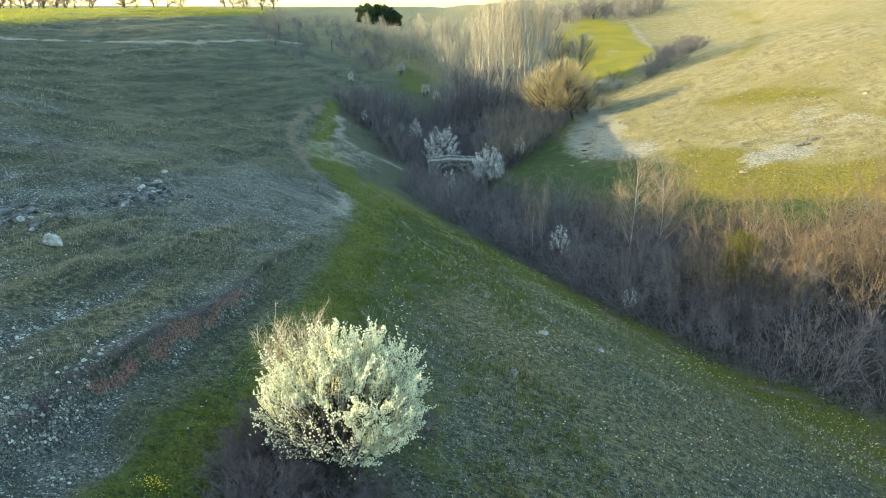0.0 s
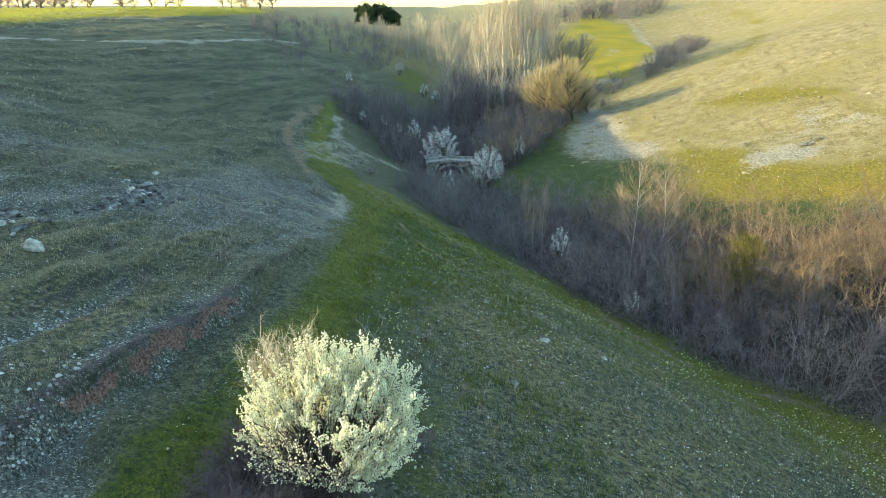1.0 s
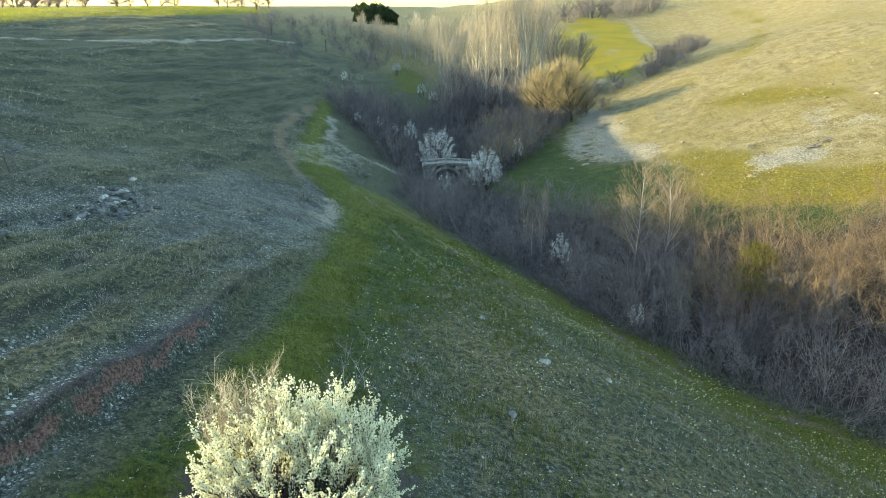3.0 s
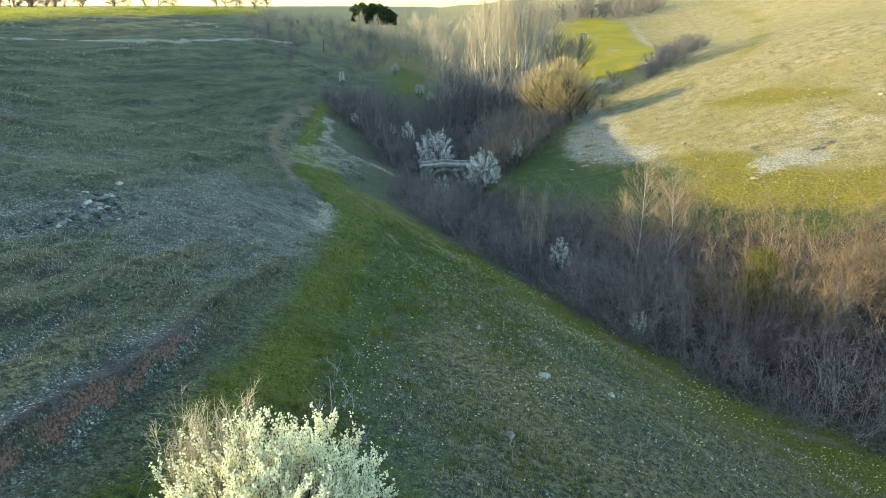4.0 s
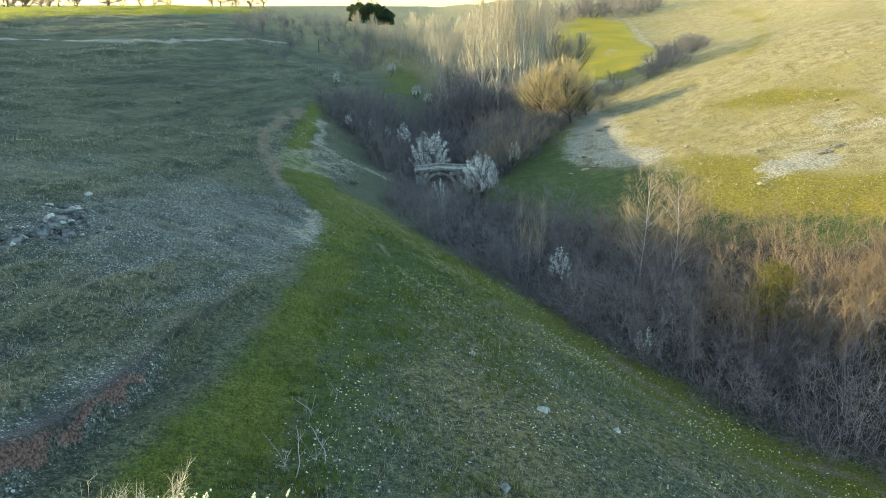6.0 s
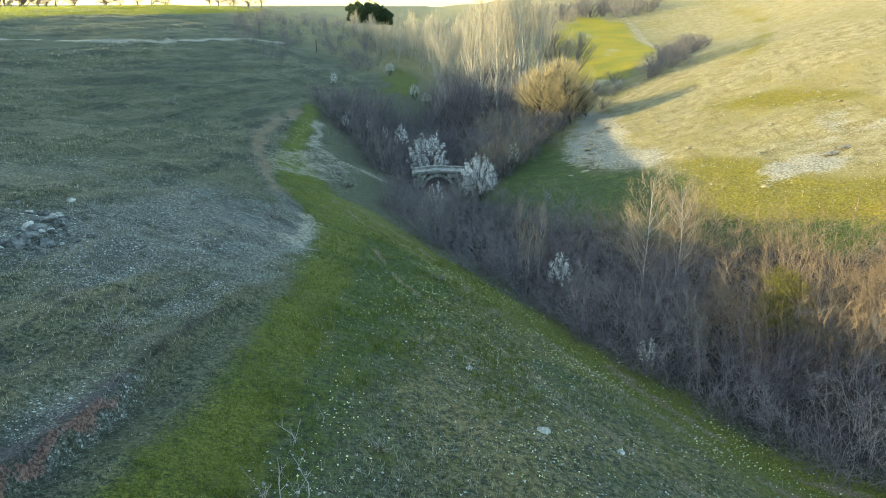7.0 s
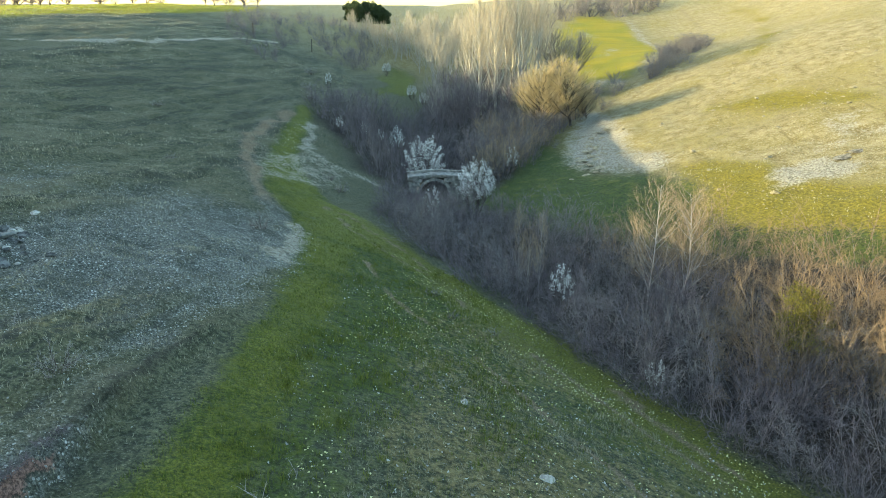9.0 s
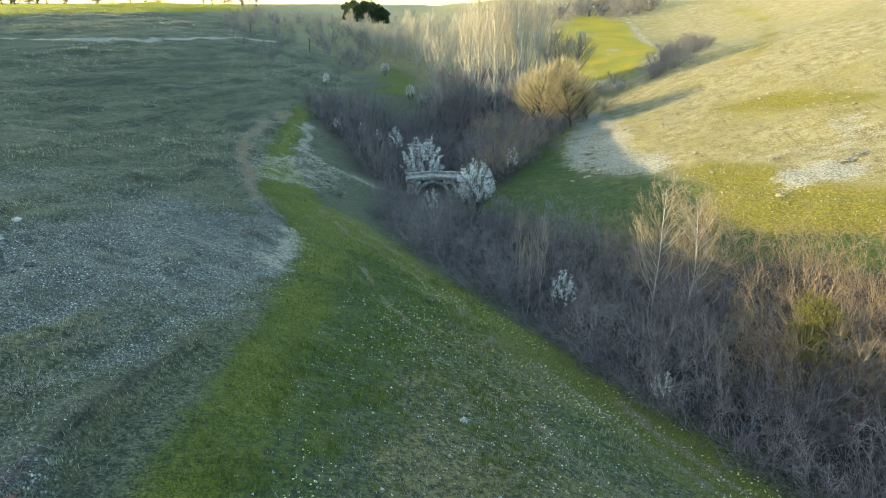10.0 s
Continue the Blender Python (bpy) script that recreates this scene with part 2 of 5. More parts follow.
def ground_material():
    m = Mat("ground_cover", 0.95)
    big, mid, fine = m.noise(0.09, 3), m.noise(0.8, 5, 0.65), m.noise(5.5, 4, 0.7)
    grit, speck = m.noise(15.0, 3, 0.7), m.noise(34.0, 2, 0.6)
    wide = m.noise(0.33, 4, 0.65, stretch=(1.7, 0.16, 1.0), slant=-0.14)
    contour = m.noise(1.0, 4, 0.65, stretch=(1.5, 0.22, 1.0), slant=-0.14)
    pebbles, cobbles = m.cells(15.0), m.cells(6.5)
    # thin dry turf over stony soil
    turf = m.mix(m.step(fine, 0.38, 0.62), (0.032, 0.038, 0.018), (0.132, 0.132, 0.072))
    turf = m.mix(m.step(mid, 0.45, 0.68, 0, 0.7), turf, (0.085, 0.082, 0.036))
    # dry-grass streaks that also paint the ridges' shading into the colour
    turf = m.mix(m.math("MULTIPLY", m.attr("slope"), m.step(contour, 0.49, 0.60, 0, 0.85)), turf, (0.034, 0.036, 0.028))
    turf = m.mix(m.math("MULTIPLY", m.attr("slope"), m.step(wide, 0.49, 0.60, 0, 0.75)), turf, (0.190, 0.168, 0.105))
    ledges = m.noise(0.75, 5, 0.7, stretch=(1.0, 0.11, 1.0), slant=-0.22)
    turf = m.mix(m.math("MULTIPLY", m.attr("terrace"), m.step(ledges, 0.50, 0.40, 0, 0.75)), turf, (0.030, 0.034, 0.020))
    turf = m.mix(m.math("MULTIPLY", m.attr("terrace"), m.step(ledges, 0.52, 0.62, 0, 0.6)), turf, (0.165, 0.150, 0.092))
    turf = m.mix(m.step(grit, 0.47, 0.36, 0, 0.75), turf, (0.022, 0.025, 0.016))
    turf = m.mix(m.step(grit, 0.55, 0.70, 0, 0.75), turf, (0.255, 0.245, 0.180))
    gravel = m.mix(m.step(grit, 0.40, 0.60), (0.040, 0.043, 0.036), (0.165, 0.168, 0.145))
    gravel = m.mix(m.step(mid, 0.52, 0.40, 0, 0.6), gravel, (0.045, 0.050, 0.036))
    gravel = m.mix(m.math("MULTIPLY", m.step(pebbles, 0.34, 0.22, 0, 0.85), m.step(fine, 0.40, 0.58)), gravel, (0.46, 0.46, 0.42))
    gravel = m.mix(m.math("MULTIPLY", m.step(cobbles, 0.24, 0.17), m.step(mid, 0.42, 0.58)), gravel, (0.58, 0.58, 0.55))
    stalks = m.noise(2.2, 5, 0.7, stretch=(1.6, 0.7, 1.0))
    straw = m.mix(m.step(fine, 0.36, 0.64), (0.060, 0.052, 0.016), (0.215, 0.172, 0.072))
    straw = m.mix(m.step(grit, 0.52, 0.68, 0, 0.8), straw, (0.330, 0.285, 0.160))
    stony = m.step(m.math("ADD", m.attr("stony"), m.math("MULTIPLY", m.math("SUBTRACT", fine, 0.5), 1.3)), 0.15, 0.75)
    c = m.mix(stony, turf, gravel)
    grass = m.mix(m.step(fine, 0.36, 0.64), (0.020, 0.034, 0.006), (0.072, 0.096, 0.012))
    grass = m.mix(m.step(mid, 0.50, 0.68, 0, 0.7), grass, (0.105, 0.112, 0.014))
    grass = m.mix(m.step(grit, 0.58, 0.74, 0, 0.55), grass, (0.150, 0.160, 0.040))
    c = m.mix(m.step(m.math("ADD", m.attr("green"), m.math("MULTIPLY", m.math("SUBTRACT", m.math("ADD", mid, m.math("MULTIPLY", fine, 0.6)), 0.8), 0.9)), 0.28, 0.72), c, grass)
    c = m.mix(m.step(m.math("ADD", m.attr("straw"), m.math("MULTIPLY", m.math("SUBTRACT", m.math("ADD", stalks, fine), 1.0), 1.3)), 0.28, 0.78, 0, 0.85), c, straw)
    olive = m.mix(m.step(grit, 0.35, 0.65), (0.052, 0.066, 0.006), (0.180, 0.180, 0.020))
    c = m.mix(m.step(m.math("ADD", m.attr("lane"), m.math("MULTIPLY", m.math("SUBTRACT", m.math("ADD", grit, fine), 1.0), 0.9)), 0.15, 0.95, 0, 0.9), c, olive)
    gold = m.mix(m.step(mid, 0.35, 0.68), (0.175, 0.132, 0.048), (0.310, 0.262, 0.138))
    gold = m.mix(m.step(big, 0.45, 0.62, 0, 0.5), gold, (0.190, 0.150, 0.030))
    gold = m.mix(m.step(fine, 0.50, 0.66, 0, 0.7), gold, (0.385, 0.350, 0.220))
    gold = m.mix(m.step(fine, 0.44, 0.34, 0, 0.7), gold, (0.105, 0.080, 0.026))
    gold = m.mix(m.step(contour, 0.56, 0.70, 0, 0.6), gold, (0.130, 0.100, 0.035))
    c = m.mix(m.attr("gold"), c, gold)
    lush = m.mix(m.step(fine, 0.36, 0.64), (0.098, 0.084, 0.006), (0.225, 0.180, 0.018))
    c = m.mix(m.step(m.math("ADD", m.attr("lush"), m.math("MULTIPLY", m.math("SUBTRACT", m.math("ADD", mid, fine), 1.0), 0.9)), 0.3, 0.8), c, lush)
    rows = m.noise(0.5, 3, 0.6, stretch=(0.12, 1.0, 1.0))
    crop = m.mix(m.step(rows, 0.34, 0.66), (0.240, 0.190, 0.004), (0.285, 0.222, 0.005))
    crop = m.mix(m.step(big, 0.42, 0.60, 0, 0.55), crop, (0.150, 0.158, 0.009))
    c = m.mix(m.attr("crop"), c, crop)
    chalk = m.mix(m.step(fine, 0.36, 0.60), (0.130, 0.112, 0.080), (0.370, 0.340, 0.270))
    chalk = m.mix(m.step(pebbles, 0.28, 0.18, 0, 0.5), chalk, (0.48, 0.45, 0.38))
    c = m.mix(m.step(m.math("ADD", m.attr("chalk"), m.math("MULTIPLY", m.math("SUBTRACT", m.math("ADD", mid, fine), 1.0), 1.0)), 0.25, 0.7), c, chalk)
    earth = m.mix(m.step(grit, 0.35, 0.65), (0.110, 0.080, 0.048), (0.270, 0.205, 0.130))
    c = m.mix(m.step(m.math("ADD", m.attr("earth"), m.math("MULTIPLY", m.math("SUBTRACT", m.math("ADD", fine, grit), 1.0), 1.0)), 0.2, 0.85), c, earth)
    red = m.mix(m.step(grit, 0.38, 0.62), (0.080, 0.046, 0.037), (0.260, 0.155, 0.122))
    c = m.mix(m.step(m.math("ADD", m.attr("red"), m.math("MULTIPLY", m.math("SUBTRACT", m.math("ADD", grit, fine), 1.0), 0.7)), 0.42, 0.68), c, red)
    # brown litter, kept near black to paint in the shade between shrubs
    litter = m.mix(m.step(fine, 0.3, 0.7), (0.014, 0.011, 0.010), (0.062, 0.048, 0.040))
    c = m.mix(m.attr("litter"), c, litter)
    c = m.mix(m.step(speck, 0.42, 0.66, 0.35, 0.0), c, m.mix(0.75, c, (0.01, 0.01, 0.008)))
    m.bump(m.math("ADD", m.math("ADD", fine, m.math("MULTIPLY", grit, 0.45)), m.math("MULTIPLY", mid, 2.2)), 1.0, 0.20)
    return m.done(c)


def bark(name, dark, light, scale=6.0):
    m = Mat(name, 0.9)
    f = m.noise(scale, 4, 0.65, stretch=(1, 1, 0.25))
    c = m.mix(m.step(f, 0.3, 0.7), dark, light)
    c = m.mix(m.math("MULTIPLY", m.each(), 0.45), c, tuple(v * 0.55 for v in dark))
    return m.bump(f, 0.4, 0.02).done(c)


def twig(name, a, b):
    m = Mat(name, 0.85)
    c = m.mix(m.island(), a, b)
    c = m.mix(m.math("MULTIPLY", m.each(), 0.5), c, tuple(0.5 * (p + q) * 0.55 for p, q in zip(a, b)))
    return m.done(c)


def leafy(name, a, b, through=0.25):
    m = Mat(name, 0.7)
    c = m.mix(m.island(), a, b)
    m.b.inputs["Subsurface Weight"].default_value = 0.0
    tr = m.n.new("ShaderNodeBsdfTranslucent")
    m.put(tr.inputs[0], c)
    add = m.n.new("ShaderNodeMixShader")
    add.inputs[0].default_value = through
    m.l.new(m.b.outputs[0], add.inputs[1])
    m.l.new(tr.outputs[0], add.inputs[2])
    m.l.new(add.outputs[0], m.n["Material Output"].inputs[0])
    return m.done(c)


def rock_material(name, dark, light):
    m = Mat(name, 0.9)
    f, g = m.noise(3.0, 6, 0.7), m.noise(14.0, 4, 0.7)
    c = m.mix(m.step(f, 0.35, 0.65), dark, light)
    c = m.mix(m.step(g, 0.55, 0.75, 0, 0.5), c, (0.12, 0.12, 0.09))
    return m.bump(m.math("ADD", f, m.math("MULTIPLY", g, 0.4)), 0.8, 0.06).done(c)


GROUND = ground_material()
BARK_GREY = bark("grey_bark", (0.19, 0.17, 0.165), (0.44, 0.40, 0.385))
BARK_SHRUB = bark("shrub_bark", (0.050, 0.043, 0.050), (0.230, 0.205, 0.210))
BARK_DARK = bark("dark_bark", (0.035, 0.028, 0.024), (0.10, 0.08, 0.065))
BARK_PALE = bark("pale_bark", (0.22, 0.20, 0.17), (0.46, 0.43, 0.37))
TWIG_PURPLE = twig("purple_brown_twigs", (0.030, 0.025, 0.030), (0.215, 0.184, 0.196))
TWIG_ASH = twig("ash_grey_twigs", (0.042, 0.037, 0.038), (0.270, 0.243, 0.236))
# streamside twigs again, with the sun's orange put into the colour
TWIG_SUN_ORANGE = twig("rusty_twigs", (0.110, 0.074, 0.045), (0.285, 0.205, 0.130))
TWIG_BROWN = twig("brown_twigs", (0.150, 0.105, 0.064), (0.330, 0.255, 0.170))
TWIG_TAN = twig("tan_twigs", (0.250, 0.210, 0.155), (0.440, 0.385, 0.300))
TWIG_BRAMBLE = twig("bramble_twigs", (0.055, 0.042, 0.048), (0.200, 0.160, 0.168))
TWIG_OLIVE = twig("olive_twigs", (0.215, 0.165, 0.085), (0.400, 0.325, 0.190))
TWIG_GREY = twig("grey_twigs", (0.150, 0.140, 0.130), (0.330, 0.310, 0.280))
PETALS = leafy("white_petals", (0.74, 0.73, 0.55), (0.90, 0.88, 0.70), 0.5)
PETALS_DULL = leafy("grey_white_petals", (0.50, 0.50, 0.48), (0.80, 0.80, 0.78), 0.3)
LEAF_GREEN = leafy("ivy_leaves", (0.050, 0.052, 0.010), (0.210, 0.175, 0.030))
NEEDLES = leafy("pine_needles", (0.022, 0.038, 0.016), (0.055, 0.075, 0.026), 0.15)
GRASS_GREEN = leafy("green_blades", (0.045, 0.068, 0.008), (0.140, 0.155, 0.022))
CROP_BLADE = leafy("young_crop_blades", (0.170, 0.190, 0.020), (0.330, 0.320, 0.050), 0.4)
GRASS_DRY = leafy("dry_blades", (0.050, 0.048, 0.028), (0.400, 0.370, 0.260))
FLOWER_YELLOW = leafy("yellow_petals", (0.55, 0.40, 0.01), (0.70, 0.55, 0.03))
STONE_PALE = rock_material("pale_limestone", (0.17, 0.165, 0.15), (0.46, 0.45, 0.41))
STONE_GREY = rock_material("grey_limestone", (0.08, 0.08, 0.075), (0.25, 0.24, 0.22))
STONE_ROUGH = rock_material("rough_outcrop_rock", (0.026, 0.027, 0.026), (0.150, 0.150, 0.145))
# darker than the hill's other stone: the ledge's shadow is in the colour
STONE_DARK = rock_material("shadowed_ledge_rock", (0.06, 0.05, 0.035), (0.24, 0.21, 0.16))
PEBBLE = twig("pebble_stone", (0.12, 0.12, 0.11), (0.48, 0.48, 0.44))
STONE_TAN = rock_material("tan_limestone", (0.12, 0.10, 0.06), (0.30, 0.26, 0.17))
PALE_FLOWER = leafy("pale_yellow_petals", (0.40, 0.39, 0.14), (0.72, 0.70, 0.42))
MORTAR = rock_material("old_mortar", (0.16, 0.15, 0.13), (0.30, 0.28, 0.25))


# ---- mesh helpers ----
def mesh_of(name, verts, faces, material, smooth=False):
    me = bpy.data.meshes.new(name)
    me.from_pydata(verts, [], faces)
    me.materials.append(material)
    if smooth:
        me.polygons.foreach_set("use_smooth", [True] * len(me.polygons))
    me.update()
    return me


def part_mesh(name, me, parent, label=""):
    ob = new(name, me)
    ob.parent = parent
    return tagged(ob, label)


def part(name, bm, material, parent, label=""):
    me = bpy.data.meshes.new(name)
    bm.to_mesh(me)
    bm.free()
    me.materials.append(material)
    return part_mesh(name, me, parent, label)


def thing(name, x, y, z, label, category, group="", turn=0.0, kind=""):
    e = new(name)
    e.empty_display_size = 0.2
    e.matrix_basis = pose(x, y, z, 0, 0, turn)
    return tagged(e, label, category, group, kind)


class Tubes:
    """Collects tapered branches into one mesh."""

    def __init__(self):
        self.v, self.f = [], []

    def add(self, pts, radii, sides=3):
        base = len(self.v)
        n = len(pts)
        for k, (p, r) in enumerate(zip(pts, radii)):
            way = (pts[min(k + 1, n - 1)] - pts[max(k - 1, 0)]).normalized()
            a = way.orthogonal().normalized()
            b = way.cross(a)
            for s in range(sides):
                t = 2 * math.pi * s / sides
                self.v.append(p + (a * math.cos(t) + b * math.sin(t)) * r)
        for k in range(n - 1):
            for s in range(sides):
                i, j = base + k * sides + s, base + k * sides + (s + 1) % sides
                self.f.append((i, j, j + sides, i + sides))
        if sides > 3:
            self.f.append(tuple(base + (n - 1) * sides + s for s in range(sides)))

    def tip(self, p, q, r):
        """A last fine twig that ends in a point."""
        way = (q - p).normalized()
        a = way.orthogonal().normalized() * r
        b = way.cross(a)
        i = len(self.v)
        self.v += [p + a, p - 0.5 * a + 0.866 * b, p - 0.5 * a - 0.866 * b, q]
        self.f += [(i, i + 1, i + 3), (i + 1, i + 2, i + 3), (i + 2, i, i + 3)]

    def mesh(self, name, material):
        return mesh_of(name, self.v, self.f, material)


def sway(rng, p, way, length, steps, bend, lift=0.0):
    """A wavering branch from p."""
    pts, w = [p.copy()], way.normalized()
    for _ in range(steps):
        w = (w + Vector((rng.gauss(0, bend), rng.gauss(0, bend), rng.gauss(0, bend) + lift))).normalized()
        pts.append(pts[-1] + w * (length / steps))
    return pts


def lean(rng, way, angle):
    """A direction that leaves way by about that angle."""
    a = way.orthogonal().normalized()
    a.rotate(Matrix.Rotation(rng.uniform(0, 2 * math.pi), 3, way))
    return (way * math.cos(angle) + a * math.sin(angle)).normalized()


def thinning(r, n, tip=0.35):
    return [r * (1 - (1 - tip) * k / (n - 1)) for k in range(n)]


class Blobs:
    """Collects small petals, leaves or stones into one mesh."""

    def __init__(self):
        self.v, self.f = [], []

    def petal(self, rng, p, r):
        """A small ragged cluster: a squashed, uneven octahedron."""
        i = len(self.v)
        for d in ((1, 0, 0), (0, 1, 0), (-1, 0, 0), (0, -1, 0), (0, 0, 1), (0, 0, -1)):
            s = r * rng.uniform(0.55, 1.3)
            self.v.append((p[0] + d[0] * s + rng.gauss(0, r * 0.25), p[1] + d[1] * s + rng.gauss(0, r * 0.25), p[2] + d[2] * s * 0.8))
        self.f += [(i, i + 1, i + 4), (i + 1, i + 2, i + 4), (i + 2, i + 3, i + 4), (i + 3, i, i + 4),
                   (i + 1, i, i + 5), (i + 2, i + 1, i + 5), (i + 3, i + 2, i + 5), (i, i + 3, i + 5)]

    def flower(self, rng, p, r):
        """A small open cluster: an uneven tetrahedron turned at random."""
        a = Vector((rng.gauss(0, 1), rng.gauss(0, 1), rng.gauss(0, 1))).normalized()
        b = a.orthogonal().normalized()
        b.rotate(Matrix.Rotation(rng.uniform(0, 6.283), 3, a))
        c = a.cross(b)
        i = len(self.v)
        q = Vector(p)
        s = [r * rng.uniform(0.8, 1.5) for _ in range(4)]
        self.v += [q + a * s[0] * 0.8, q + b * s[1] - a * 0.3 * r, q + (c * 0.866 - b * 0.5) * s[2] - a * 0.3 * r, q - (c * 0.866 + b * 0.5) * s[3] - a * 0.3 * r]
        self.f += [(i, i + 1, i + 2), (i, i + 2, i + 3), (i, i + 3, i + 1), (i + 1, i + 3, i + 2)]

    def tuft(self, rng, p, spread, blades, h, w):
        for _ in range(blades):
            self.blade(rng, p[0] + rng.gauss(0, spread), p[1] + rng.gauss(0, spread), p[2], h * rng.uniform(0.5, 1.2), w)

    def leaf(self, rng, p, r):
        """Two crossed, tilted leaf blades."""
        for _ in range(2):
            a = Vector((rng.gauss(0, 1), rng.gauss(0, 1), rng.gauss(0, 0.7))).normalized()
            b = lean(rng, a, math.pi / 2)
            i = len(self.v)
            self.v += [tuple(p + a * r), tuple(p + b * r * 0.5), tuple(p - a * r), tuple(p - b * r * 0.5)]
            self.f.append((i, i + 1, i + 2, i + 3))

    def blade(self, rng, x, y, z, h, w):
        a = rng.uniform(0, 6.283)
        dx, dy = math.cos(a), math.sin(a)
        ox, oy = rng.gauss(0, 0.35) * h, rng.gauss(0, 0.35) * h
        i = len(self.v)
        self.v += [(x - dx * w, y - dy * w, z - 0.03), (x + dx * w, y + dy * w, z - 0.03), (x + ox, y + oy, z + h)]
        self.f.append((i, i + 1, i + 2))

    def mesh(self, name, material):
        return mesh_of(name, self.v, self.f, material)


# ---- ground ----
def axis(lo, hi, step, grow, far_lo, far_hi):
    mid = list(np.arange(lo, hi, step))
    a, s = [], step
    while not a or a[-1] > far_lo:
        s *= grow if s < 1.2 else 1.09
        a.append((a[-1] if a else lo) - s)
    b, s = [], step
    while not b or b[-1] < far_hi:
        s *= grow if s < 1.2 else 1.09
        b.append((b[-1] if b else mid[-1]) + s)
    return np.array(a[::-1] + mid + b)


